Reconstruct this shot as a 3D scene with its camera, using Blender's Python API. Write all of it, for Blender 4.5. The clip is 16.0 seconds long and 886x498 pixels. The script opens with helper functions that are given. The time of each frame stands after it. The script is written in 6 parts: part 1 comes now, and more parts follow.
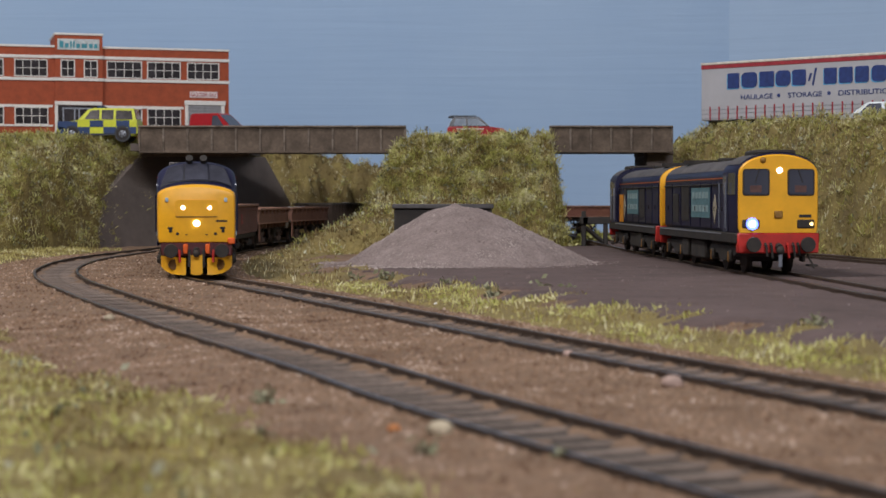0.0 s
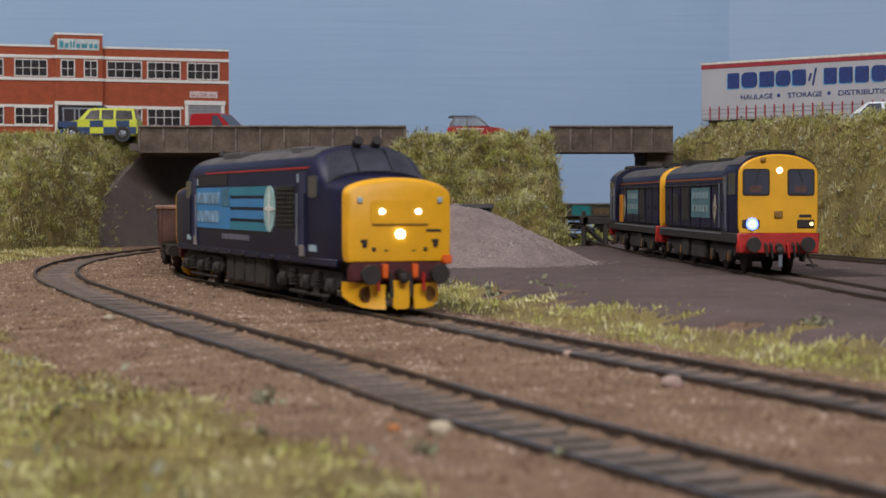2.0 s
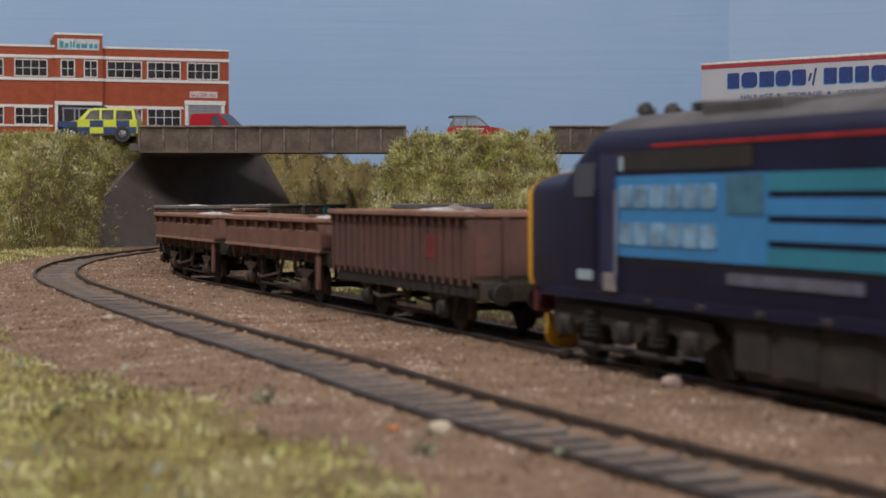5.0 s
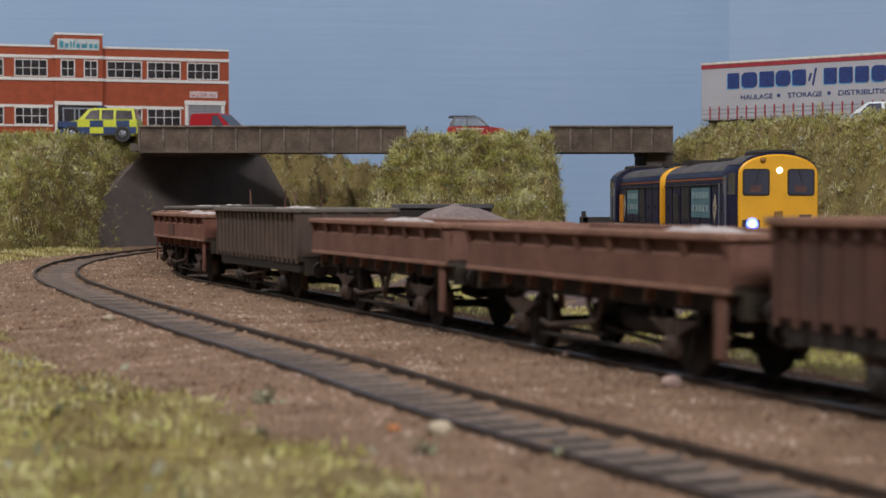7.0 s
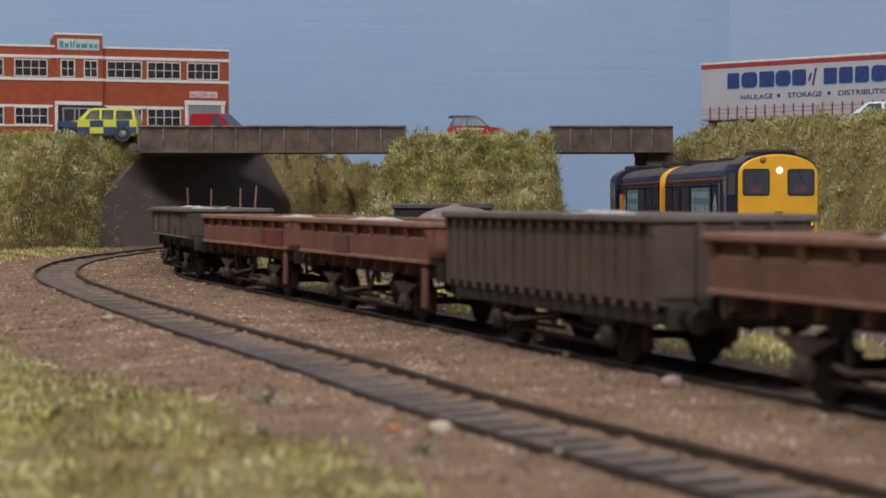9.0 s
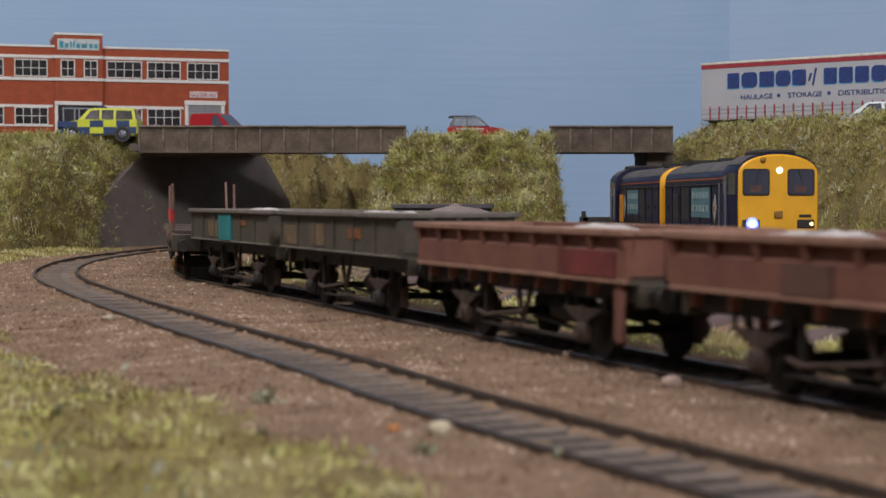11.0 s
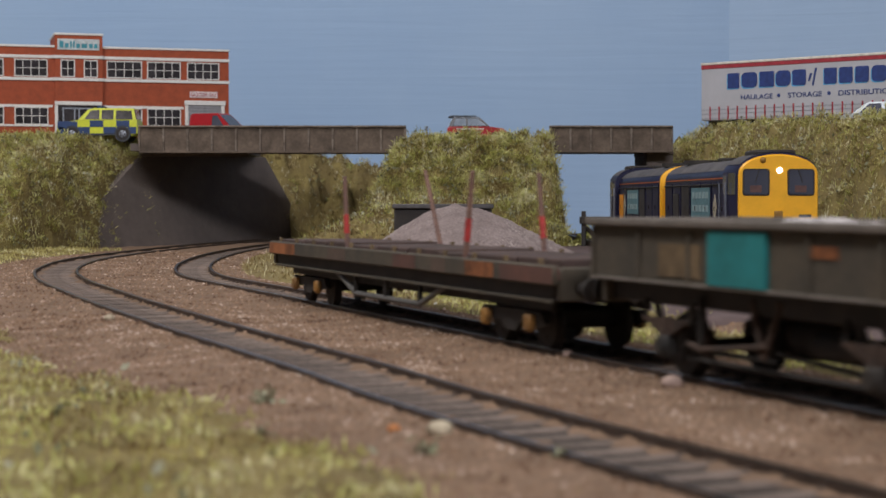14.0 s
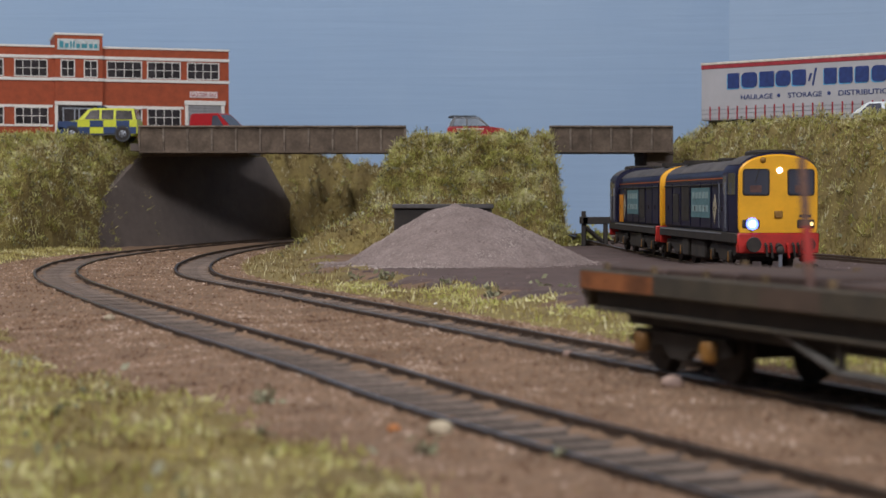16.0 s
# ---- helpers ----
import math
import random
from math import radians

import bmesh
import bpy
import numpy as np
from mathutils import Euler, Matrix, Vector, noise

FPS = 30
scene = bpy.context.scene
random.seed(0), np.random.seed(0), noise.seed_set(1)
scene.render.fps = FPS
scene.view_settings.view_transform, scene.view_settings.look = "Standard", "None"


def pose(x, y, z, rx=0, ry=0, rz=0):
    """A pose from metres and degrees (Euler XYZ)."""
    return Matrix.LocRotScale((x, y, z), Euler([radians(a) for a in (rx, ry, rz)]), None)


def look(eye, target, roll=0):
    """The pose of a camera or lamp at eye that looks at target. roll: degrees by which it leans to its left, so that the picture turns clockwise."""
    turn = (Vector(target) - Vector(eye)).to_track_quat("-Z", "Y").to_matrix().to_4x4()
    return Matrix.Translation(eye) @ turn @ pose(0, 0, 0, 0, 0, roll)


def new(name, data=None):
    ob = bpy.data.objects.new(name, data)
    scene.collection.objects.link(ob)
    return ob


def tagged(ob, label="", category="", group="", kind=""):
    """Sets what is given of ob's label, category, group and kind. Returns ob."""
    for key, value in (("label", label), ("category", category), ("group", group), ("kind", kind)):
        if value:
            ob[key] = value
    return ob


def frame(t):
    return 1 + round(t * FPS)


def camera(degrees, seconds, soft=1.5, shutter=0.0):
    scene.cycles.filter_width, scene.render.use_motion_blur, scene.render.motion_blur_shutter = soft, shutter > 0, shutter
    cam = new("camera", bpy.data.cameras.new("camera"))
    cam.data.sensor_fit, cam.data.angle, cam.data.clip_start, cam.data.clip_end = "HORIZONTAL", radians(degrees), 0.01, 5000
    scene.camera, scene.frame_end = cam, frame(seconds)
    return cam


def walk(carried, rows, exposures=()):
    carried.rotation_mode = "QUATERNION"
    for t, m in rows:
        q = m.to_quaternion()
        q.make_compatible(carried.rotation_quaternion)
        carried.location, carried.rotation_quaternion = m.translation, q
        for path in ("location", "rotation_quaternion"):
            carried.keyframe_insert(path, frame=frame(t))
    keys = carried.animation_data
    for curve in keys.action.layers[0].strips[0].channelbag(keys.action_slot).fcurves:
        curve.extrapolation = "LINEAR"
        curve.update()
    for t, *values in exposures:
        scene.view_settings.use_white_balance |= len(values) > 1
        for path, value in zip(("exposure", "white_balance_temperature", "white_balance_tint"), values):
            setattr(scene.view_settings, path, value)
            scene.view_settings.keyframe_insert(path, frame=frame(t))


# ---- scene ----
# ---------- camera ----------
EYE = (0.0, 0.0, 0.038)
cam = camera(29.3, 16.0, 1.5, 0.5)
cam.data.dof.use_dof = True
cam.data.dof.focus_distance = 0.9
cam.data.dof.aperture_fstop = 46
HOLD = look(EYE, (0.0, 1.0, 0.038 - 0.02917))
walk(cam, [(0.0, HOLD), (16.0, HOLD)])

# ---------- light ----------
world = bpy.data.worlds.new("hall")
scene.world = world
world.use_nodes = True
world.node_tree.nodes["Background"].inputs[0].default_value = (0.55, 0.6, 0.7, 1)
world.node_tree.nodes["Background"].inputs[1].default_value = 0.25


def area_lamp(name, eye, target, sx, sy, watts, color):
    lamp = bpy.data.lights.new(name, "AREA")
    lamp.shape, lamp.size, lamp.size_y, lamp.energy, lamp.color = "RECTANGLE", sx, sy, watts, color
    ob = new(name, lamp)
    ob.matrix_world = look(eye, target)
    return ob


area_lamp("layout_lamp", (-0.75, 0.55, 1.25), (0.0, 1.0, 0.0), 0.4, 0.25, 14.0, (1.0, 0.955, 0.92))
area_lamp("hall_lamp", (0.35, -0.95, 1.05), (0.0, 1.2, 0.03), 1.2, 0.25, 24.0, (0.96, 0.955, 1.0))
scene.view_settings.exposure = 0.0

# ---------- materials ----------
MATS = {}


def mat(name, color, rough=0.6, metal=0.0, var=0.15, scale=300.0, bump=0.0, bscale=900.0, color2=None, fine=0.0, island=0.0, objrand=0.0, emit=0.0):
    """A worn, mottled surface; scales are per metre."""
    if name in MATS:
        return MATS[name]
    m = bpy.data.materials.new(name)
    m.use_nodes = True
    nt = m.node_tree
    b = nt.nodes["Principled BSDF"]
    b.inputs["Roughness"].default_value = rough
    b.inputs["Metallic"].default_value = metal
    co = nt.nodes.new("ShaderNodeTexCoord")
    n1 = nt.nodes.new("ShaderNodeTexNoise")
    n1.inputs["Scale"].default_value = scale
    n1.inputs["Detail"].default_value = 5
    n1.inputs["Roughness"].default_value = 0.65
    nt.links.new(co.outputs["Object"], n1.inputs["Vector"])
    ramp = nt.nodes.new("ShaderNodeValToRGB")
    c2 = color2 if color2 else tuple(c * (1 - 2.2 * var) for c in color)
    ramp.color_ramp.elements[0].position, ramp.color_ramp.elements[1].position = 0.33, 0.66
    ramp.color_ramp.elements[0].color = (*c2, 1)
    ramp.color_ramp.elements[1].color = (*(min(1, c * (1 + (0.5 * var if not color2 else 0))) for c in color), 1)
    nt.links.new(n1.outputs["Fac"], ramp.inputs["Fac"])
    out = ramp.outputs["Color"]

    def vary(src, amount, out):
        hsv = nt.nodes.new("ShaderNodeHueSaturation")
        mp = nt.nodes.new("ShaderNodeMapRange")
        mp.inputs["To Min"].default_value, mp.inputs["To Max"].default_value = 1 - amount, 1 + amount
        nt.links.new(src, mp.inputs["Value"])
        nt.links.new(mp.outputs["Result"], hsv.inputs["Value"])
        nt.links.new(out, hsv.inputs["Color"])
        return hsv.outputs["Color"]

    if fine:
        n2 = nt.nodes.new("ShaderNodeTexNoise")
        n2.inputs["Scale"].default_value = scale * 7
        n2.inputs["Detail"].default_value = 3
        nt.links.new(co.outputs["Object"], n2.inputs["Vector"])
        out = vary(n2.outputs["Fac"], fine, out)
    if island:
        g = nt.nodes.new("ShaderNodeNewGeometry")
        out = vary(g.outputs["Random Per Island"], island, out)
    if objrand:
        g = nt.nodes.new("ShaderNodeObjectInfo")
        out = vary(g.outputs["Random"], objrand, out)
    nt.links.new(out, b.inputs["Base Color"])
    if bump:
        nb = nt.nodes.new("ShaderNodeTexNoise")
        nb.inputs["Scale"].default_value = bscale
        nb.inputs["Detail"].default_value = 4
        nt.links.new(co.outputs["Object"], nb.inputs["Vector"])
        bp = nt.nodes.new("ShaderNodeBump")
        bp.inputs["Strength"].default_value = 0.8
        bp.inputs["Distance"].default_value = bump
        nt.links.new(nb.outputs["Fac"], bp.inputs["Height"])
        nt.links.new(bp.outputs["Normal"], b.inputs["Normal"])
    if emit:
        b.inputs["Emission Color"].default_value = (*color, 1)
        b.inputs["Emission Strength"].default_value = emit
    MATS[name] = m
    return m


NAVY = mat("navy_paint", (0.011, 0.0115, 0.045), 0.45, var=0.2, scale=60, fine=0.1)
NAVY.node_tree.nodes["Principled BSDF"].inputs["Specular IOR Level"].default_value = 0.25
# blue-grey of the windscreen colour stands in for its reflection
SCREEN = mat("windscreen_glass", (0.06, 0.062, 0.085), 0.1, var=0.3, scale=40)
YELLOW = mat("warning_yellow_paint", (0.88, 0.43, 0.01), 0.45, var=0.06, scale=80, fine=0.04)
ROOFGREY = mat("dusty_roof_grey", (0.10, 0.092, 0.095), 0.75, var=0.22, scale=70, fine=0.15, bump=0.0001)
BLACK = mat("underframe_black", (0.014, 0.013, 0.013), 0.75, var=0.3, scale=150, color2=(0.034, 0.026, 0.021), fine=0.2)
BOGIE = mat("dusty_bogie_grey", (0.018, 0.016, 0.015), 0.8, var=0.2, scale=150, color2=(0.044, 0.035, 0.028), fine=0.2)
STEEL = mat("wheel_steel", (0.18, 0.15, 0.13), 0.4, 0.8, var=0.2, scale=200)
# glass colour lightened in place of a reflection
GLASS = mat("cab_glass", (0.065, 0.07, 0.095), 0.12, var=0.1, scale=30)
FRAMEGREY = mat("window_frame_alloy", (0.25, 0.27, 0.32), 0.4, 0.3, var=0.1)
RED = mat("buffer_beam_red", (0.50, 0.018, 0.012), 0.5, var=0.15, scale=120, fine=0.1)
ORANGE = mat("orange_fitting", (0.8, 0.12, 0.01), 0.5, var=0.1)
CYAN = mat("sky_blue_vinyl", (0.045, 0.25, 0.55), 0.5, var=0.06, scale=60)
TEALV = mat("teal_vinyl", (0.03, 0.24, 0.35), 0.5, var=0.08, scale=60)
LETTER = mat("pale_blue_letter_vinyl", (0.26, 0.46, 0.66), 0.5, var=0.3, scale=150)
PALE = mat("pale_vinyl", (0.38, 0.50, 0.58), 0.5, var=0.08, scale=60)
WHITE = mat("white_paint", (0.75, 0.75, 0.74), 0.55, var=0.05)
LAMPGLOW = mat("lit_white_lens", (0.85, 0.9, 1.0), 0.3, emit=5)
# blue glow around the white lamp core, made as an emitting disc
LAMPBLUE = mat("blue_lamp_glow", (0.10, 0.15, 1.0), 0.3, emit=5)
LAMPWARM = mat("lit_warm_lens", (1.0, 0.75, 0.3), 0.3, emit=2.5)
RUST = mat("rusty_brown_paint", (0.19, 0.092, 0.062), 0.8, var=0.2, scale=90, color2=(0.12, 0.055, 0.038), fine=0.2, bump=0.00012)
RUSTD = mat("dark_rusty_brown_paint", (0.13, 0.055, 0.04), 0.8, var=0.2, scale=90, color2=(0.075, 0.04, 0.032), fine=0.2, bump=0.00012)
RUSTR = mat("red_brown_paint", (0.20, 0.082, 0.05), 0.8, var=0.2, scale=90, color2=(0.14, 0.05, 0.04), fine=0.2, bump=0.00012)
GREYB = mat("grimy_grey_brown_paint", (0.115, 0.076, 0.055), 0.85, var=0.2, scale=60, color2=(0.068, 0.046, 0.036), fine=0.2, bump=0.00012)
GRIME = mat("rust_grimed_gear", (0.034, 0.023, 0.018), 0.85, var=0.3, scale=160, color2=(0.085, 0.05, 0.035), fine=0.25)
GREYD = mat("dark_grimy_grey_paint", (0.088, 0.07, 0.048), 0.8, var=0.2, scale=90, color2=(0.05, 0.043, 0.033), fine=0.2, bump=0.00012)
TEALP = mat("teal_patch_paint", (0.015, 0.22, 0.23), 0.7, var=0.15, scale=80)
LOAD = mat("pale_spoil", (0.58, 0.54, 0.53), 0.95, var=0.25, scale=500, bump=0.0006, bscale=700)
RAIL = mat("rusty_rail_side", (0.085, 0.054, 0.038), 0.75, var=0.2, scale=200)
RAILHEAD = mat("worn_rail_head", (0.10, 0.085, 0.078), 0.28, 0.9, var=0.2, scale=120)
SLEEPER = mat("grimy_sleeper", (0.185, 0.14, 0.115), 0.9, var=0.2, scale=250, fine=0.25, objrand=0.25)
CHAIR = mat("rusty_rail_chair", (0.10, 0.062, 0.042), 0.85, var=0.25, scale=300)
BALLAST = mat("brown_ballast", (0.215, 0.134, 0.084), 0.95, var=0.2, scale=22, color2=(0.155, 0.096, 0.059), fine=0.35, bump=0.0003, bscale=1100)
STONES = mat("loose_ballast_stones", (0.30, 0.195, 0.14), 0.95, var=0.2, scale=80, island=0.45)
# darker than plain grime: shade between the sleepers is in this colour
BED = mat("grimy_shaded_track_bed", (0.05, 0.036, 0.028), 0.9, var=0.25, scale=300, fine=0.3, bump=0.0003)
YARD = mat("purple_brown_cinders", (0.125, 0.086, 0.082), 0.95, var=0.18, scale=30, color2=(0.083, 0.056, 0.052), fine=0.25, bump=0.0005, bscale=500)
EARTH = mat("grassy_earth", (0.24, 0.19, 0.065), 0.95, var=0.3, scale=40, color2=(0.15, 0.11, 0.045), fine=0.3, bump=0.001, bscale=400)
HEAP = mat("stone_chippings", (0.27, 0.215, 0.205), 0.95, var=0.15, scale=120, color2=(0.19, 0.148, 0.14), fine=0.35, bump=0.0008, bscale=700)
CONC = mat("weathered_concrete", (0.15, 0.112, 0.085), 0.9, var=0.2, scale=70, color2=(0.068, 0.05, 0.038), fine=0.35, bump=0.0003)
CONCP = mat("pale_worn_concrete", (0.22, 0.18, 0.15), 0.9, var=0.2, scale=160, color2=(0.09, 0.068, 0.053), fine=0.35, bump=0.0003)
ABUT = mat("dark_abutment_render", (0.15, 0.122, 0.11), 0.9, var=0.15, scale=25, color2=(0.105, 0.085, 0.077), fine=0.15, bump=0.0003)
BRICK = mat("orange_red_printed_brick", (0.34, 0.065, 0.022), 0.75, var=0.12, scale=150, fine=0.1)
STONEW = mat("white_stone_band", (0.72, 0.70, 0.68), 0.7, var=0.06)
PANE = mat("dark_window_pane", (0.045, 0.04, 0.045), 0.12, var=0.3, scale=60)
ROADM = mat("grey_road", (0.16, 0.15, 0.14), 0.9, var=0.15, scale=60)


def brushed(name, c1, c2):
    """Emulsion brushed on in long level strokes."""
    m = mat(name, c1, 0.6, var=0.05, scale=2.2, color2=c2, bump=0.0)
    nt = m.node_tree
    co = nt.nodes.new("ShaderNodeTexCoord")
    mp = nt.nodes.new("ShaderNodeMapping")
    mp.inputs["Scale"].default_value = (1.6, 1.6, 38)
    mp.inputs["Rotation"].default_value = (0, 0.06, 0)
    n = nt.nodes.new("ShaderNodeTexNoise")
    n.inputs["Scale"].default_value, n.inputs["Detail"].default_value, n.inputs["Distortion"].default_value = 3.0, 6, 0.6
    bp = nt.nodes.new("ShaderNodeBump")
    bp.inputs["Strength"].default_value, bp.inputs["Distance"].default_value = 0.3, 0.0014
    nt.links.new(co.outputs["Object"], mp.inputs["Vector"])
    nt.links.new(mp.outputs["Vector"], n.inputs["Vector"])
    nt.links.new(n.outputs["Fac"], bp.inputs["Height"])
    nt.links.new(bp.outputs["Normal"], nt.nodes["Principled BSDF"].inputs["Normal"])
    return m


SKYB = brushed("sky_blue_backdrop_paint", (0.30, 0.45, 0.68), (0.355, 0.505, 0.72))
SKYC = brushed("light_blue_backdrop_paint", (0.335, 0.48, 0.69), (0.385, 0.525, 0.725))
# pale, so that the unseen shell gives back fill light
PLASTER = mat("bounce_shell_wall", (0.7, 0.7, 0.72), 0.9, var=0.05, scale=3)

# ---------- builders (numbers in millimetres) ----------
MM = 0.001


def part(name, bm, material, parent=None, label="", smooth=40):
    """Links a bmesh, drawn in millimetres, as one mesh."""
    bmesh.ops.recalc_face_normals(bm, faces=bm.faces[:])
    bmesh.ops.scale(bm, vec=(MM, MM, MM), verts=bm.verts[:])
    me = bpy.data.meshes.new(name)
    if smooth:
        lim = radians(smooth)
        for f in bm.faces:
            f.smooth = True
        for e in bm.edges:
            e.smooth = len(e.link_faces) == 2 and e.calc_face_angle(0) < lim
    bm.to_mesh(me)
    bm.free()
    me.materials.append(material)
    ob = new(name, me)
    if parent:
        ob.parent = parent
    if label:
        tagged(ob, label)
    return ob


def box(bm, x0, x1, y0, y1, z0, z1, bev=0.0):
    m = Matrix.LocRotScale(((x0 + x1) / 2, (y0 + y1) / 2, (z0 + z1) / 2), None, (abs(x1 - x0), abs(y1 - y0), abs(z1 - z0)))
    r = bmesh.ops.create_cube(bm, size=1, matrix=m)
    if bev:
        es = list({e for v in r["verts"] for e in v.link_edges})
        bmesh.ops.bevel(bm, geom=es, offset=bev, segments=1, affect="EDGES")
    return bm


def cyl(bm, p, q, r0, r1=None, seg=16):
    p, q = Vector(p), Vector(q)
    d = q - p
    m = Matrix.Translation((p + q) / 2) @ d.to_track_quat("Z", "Y").to_matrix().to_4x4()
    bmesh.ops.create_cone(bm, cap_ends=True, segments=seg, radius1=r0, radius2=r0 if r1 is None else r1, depth=d.length, matrix=m)
    return bm


def ball(bm, p, r, sx=1, sy=1, sz=1, seg=12):
    bmesh.ops.create_uvsphere(bm, u_segments=seg, v_segments=max(6, seg // 2), radius=r, matrix=Matrix.LocRotScale(p, None, (sx, sy, sz)))
    return bm


def loft(bm, rings, cap=True, closed=True):
    """Skins rings of equal length."""
    vs = [[bm.verts.new(p) for p in ring] for ring in rings]
    n = len(vs[0])
    for a, b in zip(vs, vs[1:]):
        for i in range(n if closed else n - 1):
            j = (i + 1) % n
            bm.faces.new((a[i], a[j], b[j], b[i]))
    if cap and closed:
        bm.faces.new(vs[0])
        bm.faces.new(vs[-1])
    return bm


def prism(bm, outline, axis, a, b):
    """Sweeps an outline along x, y or z from a to b."""
    def at(u, v, w):
        return {"x": (w, u, v), "y": (u, w, v), "z": (u, v, w)}[axis]
    return loft(bm, [[at(u, v, a) for u, v in outline], [at(u, v, b) for u, v in outline]])


def B():
    return bmesh.new()


def thing(name, label, category, m=None, group="", kind=""):
    ob = new(name)
    ob.empty_display_size = 0.01
    if m:
        ob.matrix_world = m
    return tagged(ob, label, category, group, kind)


def at_mm(x, y, z, rz=0, rx=0, ry=0):
    return pose(x * MM, y * MM, z * MM, rx, ry, rz)


def mesh_np(name, verts, faces, material, smooth=False):
    me = bpy.data.meshes.new(name)
    me.from_pydata([tuple(v) for v in (np.asarray(verts) * MM)], [], [tuple(f) for f in faces])
    if smooth:
        me.polygons.foreach_set("use_smooth", [True] * len(me.polygons))
    me.materials.append(material)
    me.update()
    return me


class Line:
    """A smooth curve through points of the plan, measured by its length."""

    def __init__(self, pts, step=2.0):
        p = np.array(pts, float)
        p = np.vstack([2 * p[0] - p[1], p, 2 * p[-1] - p[-2]])
        out = []
        for i in range(1, len(p) - 2):
            n = max(2, int(np.hypot(*(p[i + 1] - p[i])) / step))
            for u in np.arange(n) / n:
                a, b, c, d = p[i - 1], p[i], p[i + 1], p[i + 2]
                out.append(0.5 * (2 * b + (c - a) * u + (2 * a - 5 * b + 4 * c - d) * u * u + (3 * b - a - 3 * c + d) * u ** 3))
        out.append(p[-2])
        q = np.array(out)
        for _ in range(60):
            q[1:-1] = 0.25 * q[:-2] + 0.5 * q[1:-1] + 0.25 * q[2:]
        self.p = q
        self.s = np.concatenate([[0], np.cumsum(np.hypot(*np.diff(q, axis=0).T))])
        self.length = self.s[-1]

    def at(self, s):
        s = np.asarray(s, float)
        x = np.interp(s, self.s, self.p[:, 0])
        y = np.interp(s, self.s, self.p[:, 1])
        over, under = np.maximum(s - self.length, 0), np.minimum(s, 0)
        e1 = (self.p[-1] - self.p[-2]) / np.hypot(*(self.p[-1] - self.p[-2]))
        e0 = (self.p[1] - self.p[0]) / np.hypot(*(self.p[1] - self.p[0]))
        return np.stack([x + e1[0] * over + e0[0] * under, y + e1[1] * over + e0[1] * under], -1)

    def frame_at(self, s):
        p, d = self.at(s), self.at(np.asarray(s) + 1.0) - self.at(np.asarray(s) - 1.0)
        d = d / np.linalg.norm(d, axis=-1, keepdims=True)
        return p, d, np.stack([-d[..., 1], d[..., 0]], -1)


TRACK_B = Line([(150, 1650), (60, 1622), (-20, 1572), (-75, 1500), (-108, 1410), (-128, 1300), (-138, 1190), (-141, 1100), (-140, 1020), (-136, 945), (-129, 875), (-117, 800), (-102, 742), (-82, 690), (-46, 598), (-24, 540), (-5, 490), (10, 450), (24, 412), (54, 334), (69, 296), (110, 190), (148, 90), (190, -20), (300, -310)])
TRACK_A = Line([(150, 1710), (40, 1672), (-60, 1610), (-120, 1530), (-160, 1420), (-184, 1290), (-200, 1150), (-207, 1050), (-208, 985), (-203, 915), (-192, 838), (-178, 775), (-160, 712), (-132, 632), (-111, 573), (-68, 461), (-48, 411), (-31, 369), (-18, 336), (-6, 302), (10, 263), (30, 219), (44, 188), (80, 100), (125, -20), (240, -310)])
TRACK_A.p = TRACK_A.p + 1.1 * TRACK_A.frame_at(TRACK_A.s)[2]
TRACK_C = Line([(118, 1500), (119, 1200), (121, 1060), (127, 900), (133, 780), (139.5, 660), (146, 540), (160, 420), (185, 280), (240, 60)])
TRACK_D = Line([(150, 1400), (165, 1150), (190, 1000), (214, 880), (240, 760), (300, 560)])
RAILTOP = 4.0
YARDRISE = 3.0

# ---------- unseen hall shell and board ---


def plain_wall(name, x0, x1, y0, y1, z0, z1, material, label):
    ob = part(name, box(B(), x0, x1, y0, y1, z0, z1), material, None, label, smooth=0)
    return tagged(ob, label, "wall", kind="structure")


# walls, floor and ceiling are out of view, added to bounce light
plain_wall("wall_south", -2400, 2600, -1700, -1600, -900, 2500, PLASTER, "unseen plain wall, added to bounce light")
plain_wall("wall_west", -2500, -2400, -1700, 2600, -900, 2500, PLASTER, "unseen plain wall, added to bounce light")
plain_wall("wall_east", 2600, 2700, -1700, 2600, -900, 2500, PLASTER, "unseen plain wall, added to bounce light")
plain_wall("wall_north", -2400, 2600, 2600, 2700, -900, 2500, PLASTER, "unseen plain wall, added to bounce light")
plain_wall("floor", -2500, 2700, -1700, 2700, -1000, -900, PLASTER, "unseen plain floor, added to bounce light")
plain_wall("ceiling", -2500, 2700, -1700, 2700, 2500, 2600, PLASTER, "unseen plain ceiling, added to bounce light")



def fbm(x, y, scale, seed=0.0, octaves=3):
    """Smooth random relief between about -1 and 1."""
    x, y = np.asarray(x, float), np.asarray(y, float)
    out, amp = np.zeros_like(x), 1.0
    for o in range(octaves):
        k = (2 ** o) / scale
        for j in range(4):
            a = 0.7 + 1.9 * j + 0.83 * o + seed
            out += amp * 0.35 * np.sin(k * 6.283 * (x * math.cos(a) + y * math.sin(a)) * (1 + 0.17 * j) + 5.1 * j + 2.3 * o + 7 * seed)
        amp *= 0.5
    return out


def smooth01(v, a, b):
    t = np.clip((np.asarray(v, float) - a) / (b - a), 0, 1)
    return t * t * (3 - 2 * t)


